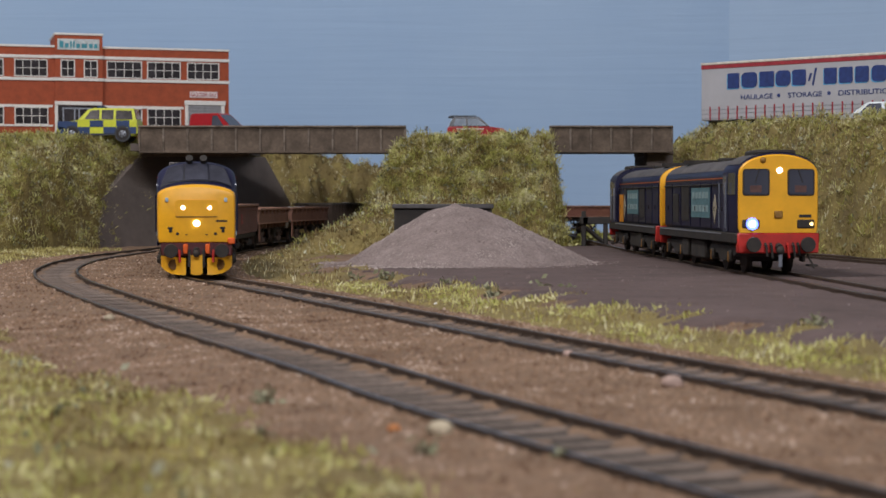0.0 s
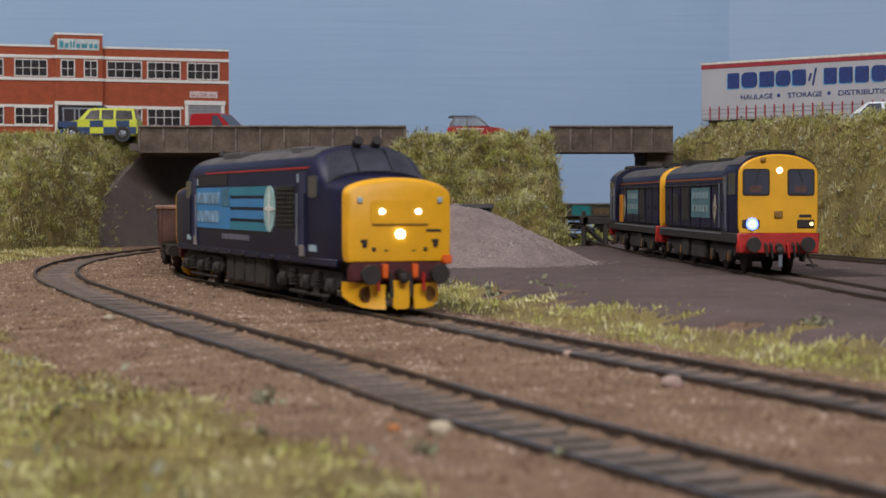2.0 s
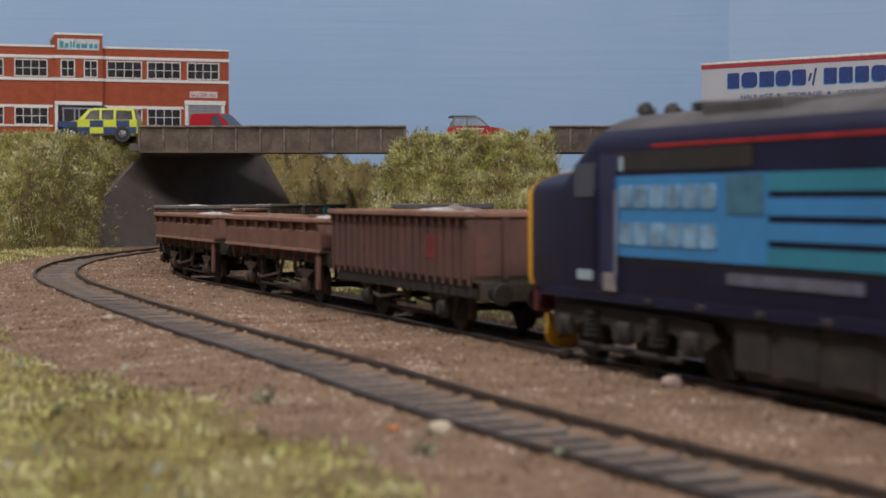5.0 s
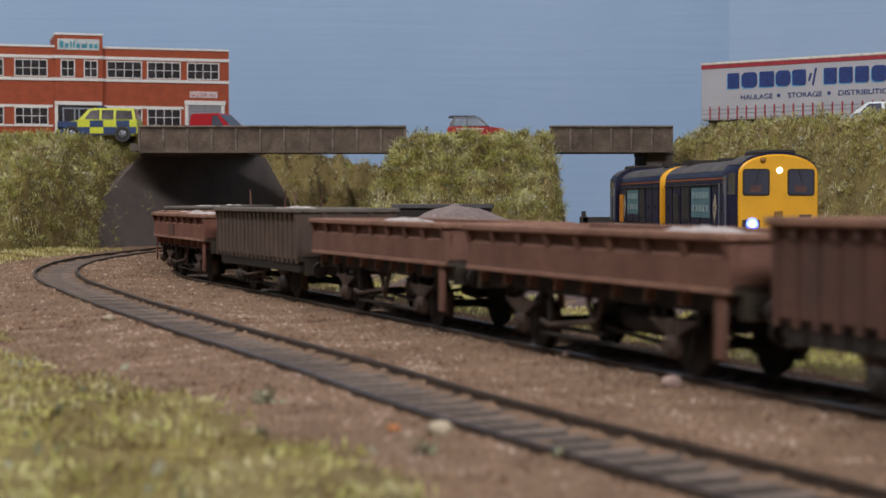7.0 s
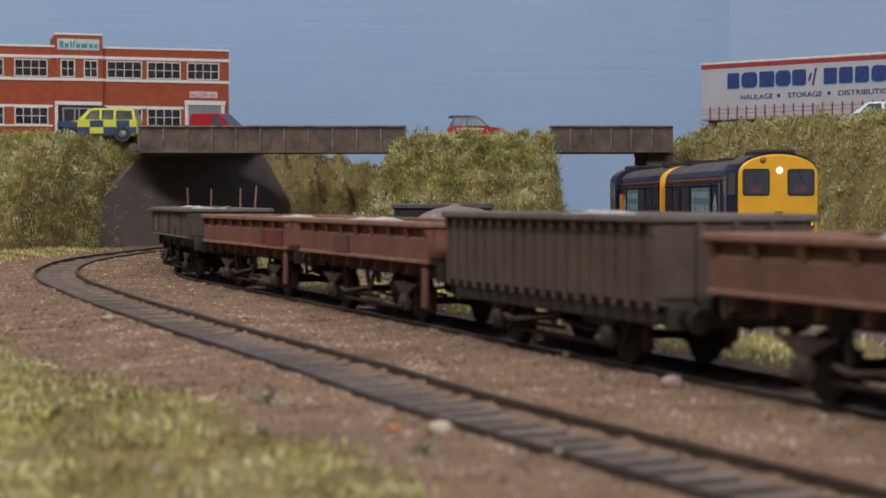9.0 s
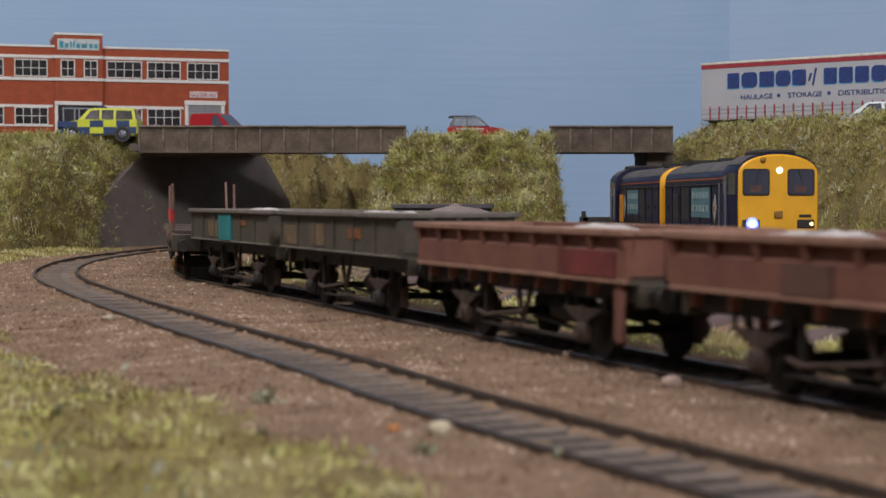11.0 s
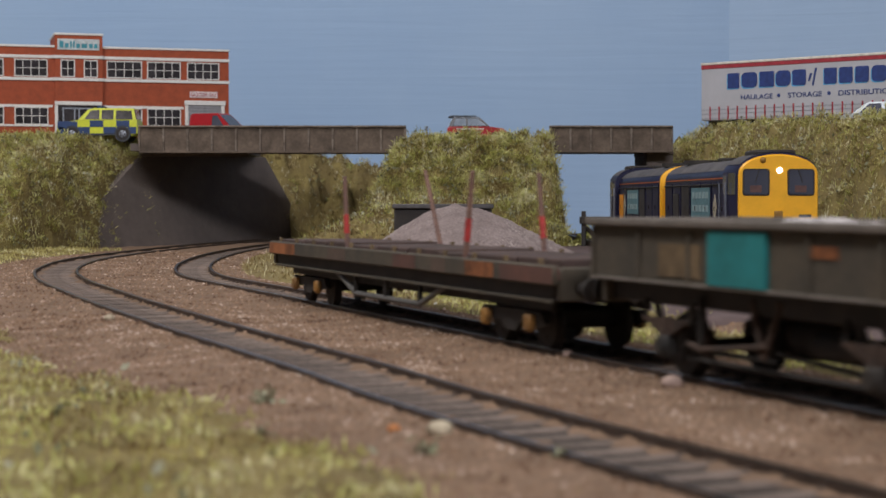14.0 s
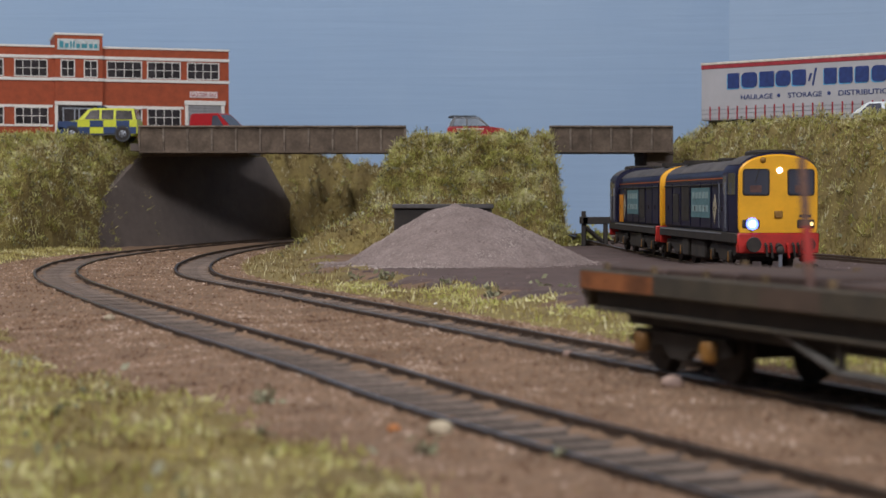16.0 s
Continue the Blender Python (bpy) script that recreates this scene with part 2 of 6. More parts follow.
def side_of(line, x, y, every=6):
    """Signed distance from a line of the plan, positive to the right of travel."""
    p = line.p[::every]
    d = np.gradient(p, axis=0)
    d /= np.hypot(d[:, 0], d[:, 1])[:, None]
    x, y = np.asarray(x, float), np.asarray(y, float)
    out = np.empty(x.size)
    fx, fy = x.ravel(), y.ravel()
    for k in range(0, x.size, 4000):
        dx, dy = fx[k:k + 4000, None] - p[None, :, 0], fy[k:k + 4000, None] - p[None, :, 1]
        i = np.argmin(dx * dx + dy * dy, axis=1)
        r = np.arange(len(i))
        side = d[i, 0] * dy[r, i] - d[i, 1] * dx[r, i]
        out[k:k + 4000] = np.sqrt(dx[r, i] ** 2 + dy[r, i] ** 2) * np.sign(side)
    return out.reshape(x.shape)


def ground_z(x, y):
    b = side_of(TRACK_B, x, y)
    a = side_of(TRACK_A, x, y)
    yard = smooth01(b, 48, 70) * YARDRISE * smooth01(y, 250, 330) * (1 - smooth01(y, 1150, 1250))
    left = -smooth01(-a, 15, 60) * 2.0
    near = np.minimum(abs(a), abs(b))
    return yard + 0.75 * smooth01(near, 8.2, 10.5) * np.exp(-(near / 26.0) ** 4) - 0.5 * (1 - smooth01(near, 7.5, 9.0)) + left + 0.25 * fbm(x, y, 30, 1.0) + 2.2


def grid_sheet(name, xs, ys, zfun, material, drop=None):
    X, Y = np.meshgrid(xs, ys)
    Z = zfun(X, Y)
    nx, ny = len(xs), len(ys)
    v = np.stack([X.ravel(), Y.ravel(), Z.ravel()], 1)
    i = (np.arange(ny - 1)[:, None] * nx + np.arange(nx - 1)[None]).ravel()
    f = np.stack([i, i + 1, i + nx + 1, i + nx], 1)
    if drop is not None:
        f = f[(v[f, 2] > drop).any(1)]
    return new(name, mesh_np(name, v, f.tolist(), material, True))


gx = np.concatenate([np.linspace(-900, -320, 12)[:-1], np.linspace(-320, 320, 200), np.linspace(320, 900, 12)[1:]])
gy = np.concatenate([np.linspace(-400, 60, 8)[:-1], np.linspace(60, 700, 260), np.linspace(700, 1850, 120)[1:]])
tagged(grid_sheet("ground", gx, gy, ground_z, BALLAST), "brown ballast-covered board under the tracks", "ground", kind="structure")
plain_wall("baseboard", -900, 900, -400, 1850, -90, -14, mat("plywood_edge", (0.4, 0.28, 0.16), 0.7), "plywood board that carries the model railway")

# cinder yard, a thin crust beside the line
yx, yy = np.linspace(-60, 420, 120), np.linspace(300, 1180, 170)


def yard_z(x, y):
    b = side_of(TRACK_B, x, y)
    edge = 58 + 10 * fbm(x, y, 60, 2.0)
    return ground_z(x, y) + np.where((b > edge) & (x > -30 + 8 * fbm(x, y, 40, 2.5)), 0.9, -3.0)


tagged(grid_sheet("yard_surface", yx, yy, yard_z, YARD, None), "purple-brown cinder surface of the yard", "ground", kind="structure")

# ---------- backdrop ----------
tagged(part("backdrop", box(B(), -900, 303, 1800, 1812, -90, 560), SKYB, None, "", smooth=0), "sky-blue painted backdrop board with brush marks", "backdrop", kind="structure")
bd = part("backdrop", box(B(), 0, 560, 0, 12, -90, 560), SKYC, None, "", smooth=0)
bd.matrix_world = at_mm(303, 1800, 0, -22)
tagged(bd, "paler blue painted backdrop board", "backdrop", kind="structure")

# ---------- tracks ----------


def track(line, s0, s1, base, pitch, label, group, mat_sleeper=SLEEPER, part_from=0, part_to=0, sunk=False, gauge=8.7):
    th = thing("railway_track", label, "track", group=group, kind="structure")
    bedtop = 2.7 if sunk else 1.95
    for side in (-1, 1):
        for nm, prof, m in (("rail", [(-1.0, 0), (1.0, 0), (0.45, 0.5), (0.4, 1.6), (0.65, 1.9), (0.6, 2.35), (-0.6, 2.35), (-0.65, 1.9), (-0.4, 1.6), (-0.45, 0.5)], RAIL), ("rail_head", [(-0.55, 2.3), (0.55, 2.3), (0.5, 2.5), (-0.5, 2.5)], RAILHEAD)):
            ss = np.arange(s0, s1, 6.0)
            p, d, n = line.frame_at(ss)
            bm = B()
            rings = [[(p[i, 0] + n[i, 0] * (side * gauge + u), p[i, 1] + n[i, 1] * (side * gauge + u), base + 1.5 + v) for u, v in prof] for i in range(len(ss))]
            loft(bm, rings)
            part(nm, bm, m, th)
    ss = np.arange(s0, s1, 8.0)
    p, d, n = line.frame_at(ss)
    bm = B()
    loft(bm, [[(p[i, 0] + n[i, 0] * u, p[i, 1] + n[i, 1] * u, base + v) for u, v in ((-gauge, -0.8), (gauge, -0.8), (gauge, bedtop), (-gauge, bedtop))] for i in range(len(ss))])
    part("track_bed", bm, BED if not sunk else YARD, th, "grimy infill between the sleepers, shade painted in on the running lines")
    if sunk:
        return th
    bm = B()
    box(bm, -1.65, 1.65, 0.4 - gauge, gauge - 0.4, 0.6, 2.25, 0.12)
    bmesh.ops.scale(bm, vec=(MM, MM, MM), verts=bm.verts[:])
    me = bpy.data.meshes.new("sleeper")
    bm.to_mesh(me)
    bm.free()
    me.materials.append(mat_sleeper)
    bm = B()
    for sy in (-1, 1):
        prism(bm, [(sy * (gauge + u), v) for u, v in ((-1.4, 1.9), (1.5, 1.9), (1.2, 2.6), (0.6, 2.9), (-0.6, 2.9), (-1.2, 2.5))], "x", -0.8, 0.8)
    bmesh.ops.recalc_face_normals(bm, faces=bm.faces[:])
    bmesh.ops.scale(bm, vec=(MM, MM, MM), verts=bm.verts[:])
    chair_me = bpy.data.meshes.new("rail_chairs")
    bm.to_mesh(chair_me)
    bm.free()
    chair_me.materials.append(CHAIR)
    s = s0 + 3
    rnd = random.Random(3)
    far_v, far_f = [], []
    while s < s1:
        p, d, n = line.frame_at(s)
        ang = math.degrees(math.atan2(d[1], d[0])) + rnd.uniform(-0.8, 0.8)
        if part_from <= s <= part_to:
            o = new("sleeper", me)
            o.parent = th
            o.matrix_local = at_mm(p[0], p[1], base + rnd.uniform(-0.12, 0.12), ang)
            c = new("rail_chairs", chair_me)
            c.parent = th
            c.matrix_local = at_mm(p[0], p[1], base, ang)
        else:
            k = len(far_v)
            for a in (-1.65, 1.65):
                for b in (0.4 - gauge, gauge - 0.4):
                    for z in (0.6, 2.25):
                        far_v.append((p[0] + d[0] * a + n[0] * b, p[1] + d[1] * a + n[1] * b, base + z))
            far_f += [(k, k + 1, k + 3, k + 2), (k + 4, k + 6, k + 7, k + 5), (k, k + 4, k + 5, k + 1), (k + 2, k + 3, k + 7, k + 6), (k + 1, k + 5, k + 7, k + 3)]
        s += pitch
    if far_f:
        o = new("far_sleepers", mesh_np("far_sleepers", far_v, far_f, mat_sleeper))
        o.parent = th
        tagged(o, kind="stuff")
    return th


def s_near(line, x, y):
    i = np.argmin((line.p[:, 0] - x) ** 2 + (line.p[:, 1] - y) ** 2)
    return float(line.s[i])


track(TRACK_A, 0, TRACK_A.length, 0, 8.0, "grimy model railway track curving through brown ballast", "running lines", part_from=s_near(TRACK_A, -208, 1000), part_to=s_near(TRACK_A, 110, 20), gauge=9.8)
track(TRACK_B, 0, TRACK_B.length, 0, 8.0, "grimy model railway track that the train runs on", "running lines", part_from=s_near(TRACK_B, -140, 1020), part_to=s_near(TRACK_B, 130, 140))
track(TRACK_C, 0, TRACK_C.length, YARDRISE + 0.6, 8.2, "siding track sunk in the cinder yard", "yard sidings", sunk=True)
track(TRACK_D, 0, TRACK_D.length, YARDRISE + 0.6, 8.2, "rusty siding track at the foot of the bank", "yard sidings", sunk=True)

# ---------- banks ----------
SURF = {}


def bank(name, xs, ys, zfun, label):
    SURF[name] = zfun
    ob = grid_sheet("grass_bank", xs, ys, zfun, EARTH, -2.0)
    return tagged(ob, label, "bank", kind="structure")


ROADZ = 82.0


def clumps(x, y, seed):
    """Rounded tussocks at two sizes."""
    return 4.5 * fbm(x, y, 26, seed) + 5.0 * np.abs(fbm(x, y, 30, seed + 3.3, 2)) + 2.6 * fbm(x, y, 10, seed + 1.0, 2) - 2.5


def left_bank(x, y):
    foot = 1172 + 0.10 * np.maximum(0, -300 - x) + 9 * fbm(x, y, 90, 3.0) + 115 * smooth01(x, -318, -262)
    h = np.minimum((y - foot) / 112.0 * ROADZ, np.interp(y, [1265, 1372, 1760], [74.0, 86.6, 90.0]))
    # cut back where the wing wall begins
    cut = -277 + (np.minimum(y, 1385) - 1310) * 0.333 + 15 * smooth01(y, 1378, 1398)
    h = np.minimum(h, (cut + 3 - x) * 4.5)
    return np.where(h > 0, h + clumps(x, y, 5.0) * (1 - smooth01(y, 1335, 1372)), -3) - 1.0


def mid_bank(x, y):
    front = 1205 + 8 * fbm(x, y, 60, 6.0)
    h = (y - front) / 66.0 * ROADZ
    hl = (x + 62 + 3 * fbm(x, y, 40, 6.5)) / 38.0 * ROADZ
    hr = (90 - x + 3 * fbm(x, y, 30, 7.0)) / 11.0 * ROADZ
    hb = (1500 - y) / 40.0 * ROADZ
    h = np.minimum(np.minimum(np.minimum(h, hl), np.minimum(hr, hb)), ROADZ + 1.5 * fbm(x, y, 30, 7.5))
    h = ROADZ * 1.125 * np.tanh(1.35 * np.maximum(h, 0) / ROADZ) - (h <= 0) * 3
    return np.where(h > 0, h + clumps(x, y, 8.0), -3) - 1.0


def right_bank(x, y):
    # the foot runs from the bridge towards the viewer, bearing right
    foot = 172 + (1300 - y) * 0.165 + 5 * fbm(x, y, 70, 9.0)
    h = (x - foot) / 36.0 * (ROADZ + 6)
    h = np.minimum(h, np.interp(y, [900, 1040, 1290, 1340, 1385], [81, 81, 88, 88, 80]) + 2.5 * fbm(x, y, 40, 9.5) - 8 * smooth01(x - foot, 52, 80))
    h = np.minimum(h, (1500 - y) / 30.0 * ROADZ)
    return np.where(h > 0, h + clumps(x, y, 10.0), -3) - 1.0 + YARDRISE


def far_bank(x, y):
    top = np.interp(x, [-160, -130, -60, -30, 20], [84, 80, 62, 52, 44])
    h = (y - (1512 + 14 * fbm(x, y, 60, 11.0) - 0.35 * np.minimum(0, x + 60))) / 40.0 * top
    h = np.minimum(h, top + 3 * fbm(x, y, 30, 12.0))
    return np.where(h > 0, h + clumps(x, y, 13.0), -3) - 1.0


bank("left", np.concatenate([np.linspace(-720, -480, 30)[:-1], np.linspace(-480, -235, 130)]), np.linspace(1165, 1760, 190), left_bank, "grassy bank in straw and olive tones beside the bridge")
bank("mid", np.linspace(-90, 110, 90), np.linspace(1185, 1510, 100), mid_bank, "rounded grassy mound between the two bridge spans")
bank("right", np.linspace(160, 620, 150), np.linspace(700, 1510, 180), right_bank, "tall grassy bank with grey-green weeds behind the yard")
bank("far", np.linspace(-200, 40, 80), np.linspace(1490, 1640, 60), far_bank, "low grassy slope seen under the bridge")


def verge_z(x, y):
    b = side_of(TRACK_B, x, y)
    w = 12 + 5 * fbm(x, y, 70, 14.0)
    h = np.minimum((b - 24) / 8, (b * 0 + 24 + 3.2 * w - b) / 8) * smooth01(y, 250, 300) * (1 - smooth01(y, 1180, 1230))
    return ground_z(x, y) + np.clip(h, -1, 1) * 1.2 + np.where(h > 0, 0.6 * fbm(x, y, 9, 15.0), -1)


def fore_z(x, y):
    a = side_of(TRACK_A, x, y)
    edge = 34 + 7 * fbm(x, y, 45, 16.0) + smooth01(y, 250, 420) * 22 
    h = np.clip((-a - edge) / 12, -1, 1)
    return ground_z(x, y) + h * 1.5 + np.where(h > 0, 1.0 * fbm(x, y, 16, 17.0), -1)


def cess_z(x, y):
    a = side_of(TRACK_A, x, y)
    h = np.clip((-a - 55 - 10 * fbm(x, y, 60, 18.0)) / 12, -1, 1) * smooth01(y, 860, 1000)
    return ground_z(x, y) + h * 1.5 - (h <= 0) * 1.0




def knoll(x, y):
    h = np.minimum((x + 96 + 5 * fbm(x, y, 40, 40.0)) / 62.0, (y - 1000 - 10 * fbm(x, y, 50, 41.0)) / 70.0)
    h = np.minimum(h, (40 - x) / 20.0)
    h = 36 * np.tanh(1.1 * np.clip(h, 0, 2)) 
    h = np.where((y > 1290), 0, h)
    return np.where(h > 0.3, h + 1.2 * fbm(x, y, 13, 42.0) + 1.5, -3)


bank("knoll", np.linspace(-110, 45, 80), np.linspace(985, 1300, 120), knoll, "brown grassy knoll at the foot of the mound")
SURF.update(verge=verge_z, fore=fore_z, cess=cess_z)
tagged(grid_sheet("grass_verge", np.linspace(-140, 260, 150), np.linspace(250, 1230, 200), verge_z, EARTH), "grassy verge between the running line and the yard", "verge", kind="structure")
tagged(grid_sheet("grass_verge", np.linspace(-260, 20, 110), np.linspace(100, 700, 140), fore_z, EARTH), "grassy patch beside the outer track", "verge", kind="structure")
tagged(grid_sheet("grass_verge", np.linspace(-600, -190, 90), np.linspace(850, 1260, 90), cess_z, EARTH), "scrubby grass at the foot of the bank", "verge", kind="structure")

# ---------- bridge ----------


def girder(x0, x1, y, z0, z1, panels, label):
    th = thing("bridge_parapet", label, "bridge", group="bridge parapets")
    bm = box(B(), x0, x1, y, y + 5, z0, z1 - 1.6, 0.4)
    part("web", bm, CONC, th)
    part("coping", box(B(), x0 - 0.5, x1 + 0.5, y - 2.0, y + 6, z1 - 1.6, z1, 0.4), CONCP, th, "weathered coping strip")
    part("bottom_flange", box(B(), x0, x1, y - 1.2, y + 5.5, z0 - 0.8, z0 + 0.9, 0.3), CONC, th)
    for i in range(panels + 1):
        x = x0 + (x1 - x0) * i / panels
        part("stiffener", box(B(), x - 0.8, x + 0.8, y - 0.9, y + 0.2, z0 + 0.7, z1 - 1.4, 0.25), CONCP, th)
    return th


girder(-238, -29.5, 1330, 75.2, 96.0, 11, "brown weathered concrete bridge parapet with upright ribs")
girder(84, 179.5, 1330, 75.6, 96.0, 6, "shorter brown weathered bridge parapet over the yard line")
deck = thing("bridge_deck", "dark bridge deck carrying the road over the tracks", "bridge")
part("deck_slab", box(B(), -246, -30, 1335, 1440, 76.5, 82), ABUT, deck)
part("deck_slab", box(B(), -248, -168, 1440, 1560, 77.5, 82), ABUT, deck)
part("deck_slab", box(B(), 85, 180, 1335, 1440, 76.5, 82), ABUT, deck)
tagged(part("road", box(B(), -240, 181, 1338, 1450, 82.1, 82.9), ROADM, None, "", 0), "grey road surface over the bridge", "road", kind="structure")
ab = thing("bridge_abutment", "dark rendered bridge abutment with a leaning wing wall", "bridge")


def leaning_wall(name, corners, back):
    bm = B()
    f = [bm.verts.new(c) for c in corners]
    b = [bm.verts.new((c[0] + back[0], c[1] + back[1], c[2])) for c in corners]
    bm.faces.new(f)
    bm.faces.new(b[::-1])
    for k in range(len(f)):
        bm.faces.new((f[k], f[(k + 1) % len(f)], b[(k + 1) % len(f)], b[k]))
    return part(name, bm, ABUT, ab, smooth=0)


part("bearing_shelf", box(B(), -250, -160, 1396, 1402, 73.5, 76.4, 0.4), CONC, ab, "weathered bearing shelf")
leaning_wall("main_wall", [(-294, 1288, -1), (-122, 1570, -1), (-161.3, 1540.5, 76.5), (-247, 1400, 76.5)], (-14, 8))
pier = thing("bridge_pier", "dark pier under the shorter bridge span", "bridge")
part("pier_wall", box(B(), 161.5, 182.5, 1346, 1430, -2, 76.4, 1), ABUT, pier)
part("pier_cap", box(B(), 161, 183, 1345, 1432, 73.5, 76.4, 0.6), CONC, pier)

# ---------- heap ----------


def heap_z(x, y):
    r = np.hypot((x - 6) / np.where(x > 6, 74.0, 58.0), (y - 868) / 72.0)
    h = 36 * np.clip(1.0 - r, -1, 1)
    return np.where(h > 0, h - 4.5 * np.exp(-(r / 0.16) ** 2), -2) + 0.5 * fbm(x, y, 14, 20.0) + YARDRISE + 1.5


SURF["heap"] = heap_z
tagged(grid_sheet("spoil_heap", np.linspace(-60, 92, 140), np.linspace(785, 945, 110), heap_z, HEAP, 1.0), "conical heap of pale pinkish stone chippings", "gravel heap")
st = thing("stone_bin", "dark open-topped stone bin behind the gravel heap", "bin")
part("body", box(B(), -27, 27, 935, 975, 2, 33, 0.6), BLACK, st)
part("rim", box(B(), -28, 28, 933, 977, 33, 35.5, 0.5), ROOFGREY, st, "grey capping rim")

# ---------- rolling stock ----------
TRAIN = []
WHEELSETS = []


def arch(y, w, zc, zt):
    a = math.acos(max(-1, min(1, y / w)))
    return zc + (zt - zc) * max(0.0, math.sin(a)) ** 0.85


def section(w, zb, zc, zt, n=10):
    """One ring of a rounded body: half width, bottom, eaves and crown."""
    pts = [(-w * 0.965, zb), (-w * 0.995, zb + 2.0), (-w, (zb + zc) / 2), (-w * 0.998, zc)]
    for i in range(1, 2 * n):
        y = -w * math.cos(math.pi * i / (2 * n))
        pts.append((y, arch(y, w, zc, zt)))
    pts += [(w * 0.998, zc), (w, (zb + zc) / 2), (w * 0.995, zb + 2.0), (w * 0.965, zb)]
    return pts


def body_loft(stations):
    return loft(B(), [[(x, y, z) for y, z in section(w, a, b, c)] for x, w, a, b, c in stations])


def station_at(stations, x):
    st = sorted(stations)
    xs = [s[0] for s in st]
    return [float(np.interp(x, xs, [s[k] for s in st])) for k in range(1, 5)]


def top_patch(stations, corners, lift=0.3, n=5):
    """A thin pane laid on the upper surface of a body; corners are (x, y) in order."""
    bm = B()
    (ax, ay), (bx, by), (cx, cy), (dx, dy) = corners
    grid = []
    for i in range(n + 1):
        row = []
        for j in range(n + 1):
            u, v = i / n, j / n
            x = (ax * (1 - u) + bx * u) * (1 - v) + (dx * (1 - u) + cx * u) * v
            y = (ay * (1 - u) + by * u) * (1 - v) + (dy * (1 - u) + cy * u) * v
            w, zb, zc, zt = station_at(stations, x)
            row.append(Vector((x, y, arch(y, w, zc, zt))))
        grid.append(row)
    mid = grid[n // 2][n // 2]
    nrm = (grid[n // 2 + 1][n // 2] - mid).cross(grid[n // 2][n // 2 + 1] - mid).normalized()
    if nrm.z < 0:
        nrm = -nrm
    rows = [[bm.verts.new(p + nrm * lift) for p in row] for row in grid]
    low = [[bm.verts.new(p - nrm * 0.3) for p in row] for row in grid]
    for i in range(n):
        for j in range(n):
            bm.faces.new((rows[i][j], rows[i + 1][j], rows[i + 1][j + 1], rows[i][j + 1]))
    ring = [(i, 0) for i in range(n)] + [(n, j) for j in range(n)] + [(i, n) for i in range(n, 0, -1)] + [(0, j) for j in range(n, 0, -1)]
    for (a, b), (c, d) in zip(ring, ring[1:] + ring[:1]):
        bm.faces.new((rows[a][b], rows[c][d], low[c][d], low[a][b]))
    return bm


def disc(bm, x0, x1, y, z, r, seg=18):
    return cyl(bm, (x0, y, z), (x1, y, z), r, seg=seg)


def round_rect(x0, x1, z0, z1, r, n=3):
    pts = []
    for cx, cz, a0 in ((x1 - r, z1 - r, 0), (x0 + r, z1 - r, 90), (x0 + r, z0 + r, 180), (x1 - r, z0 + r, 270)):
        for i in range(n + 1):
            a = radians(a0 + 90 * i / n)
            pts.append((cx + r * math.cos(a), cz + r * math.sin(a)))
    return pts


def side_panel(name, x0, x1, y, z0, z1, m, parent, label="", thick=0.3, r=0.0):
    """A plate on both flanks of a vehicle would be two of these; y is signed."""
    o = 1 if y > 0 else -1
    bm = B()
    outline = round_rect(x0, x1, z0, z1, r) if r else [(x0, z0), (x1, z0), (x1, z1), (x0, z1)]
    prism(bm, outline, "y", y - o * 0.3, y + o * thick)
    return part(name, bm, m, parent, label, smooth=0)


def wheelset(parent, x, r, gauge=8.2, m=BOGIE):
    bm = B()
    for s in (-1, 1):
        cyl(bm, (0, s * gauge, 0), (0, s * (gauge + 1.6), 0), r * 0.97, seg=24)
        cyl(bm, (0, s * (gauge - 0.6), 0), (0, s * gauge, 0), r + 0.5, seg=24)
        for k in range(6):
            a = k * math.pi / 3
            cyl(bm, (r * 0.55 * math.cos(a), s * (gauge + 1.4), r * 0.55 * math.sin(a)), (r * 0.55 * math.cos(a), s * (gauge + 1.75), r * 0.55 * math.sin(a)), 0.5, seg=6)
    cyl(bm, (0, -gauge, 0), (0, gauge, 0), 1.1, seg=8)
    ob = part("wheelset", bm, m, parent)
    ob.location = (x * MM, 0, r * MM)
    return ob


def buffer_pair(th, x, z, y=11.2, length=7, r=3.0, m=BLACK):
    o = 1 if length > 0 else -1
    for s in (-1, 1):
        bm = B()
        cyl(bm, (x, s * y, z), (x + length * 0.6, s * y, z), 1.5, 1.3)
        bf = part("buffer", bm, m, th)
        bm = B()
        cyl(bm, (x + length * 0.6, s * y, z), (x + length - o * 0.7, s * y, z), 0.9)
        cyl(bm, (x + length - o * 0.9, s * y, z), (x + length, s * y, z), r, r * 0.93, seg=20)
        part("buffer_head", bm, BLACK, bf)


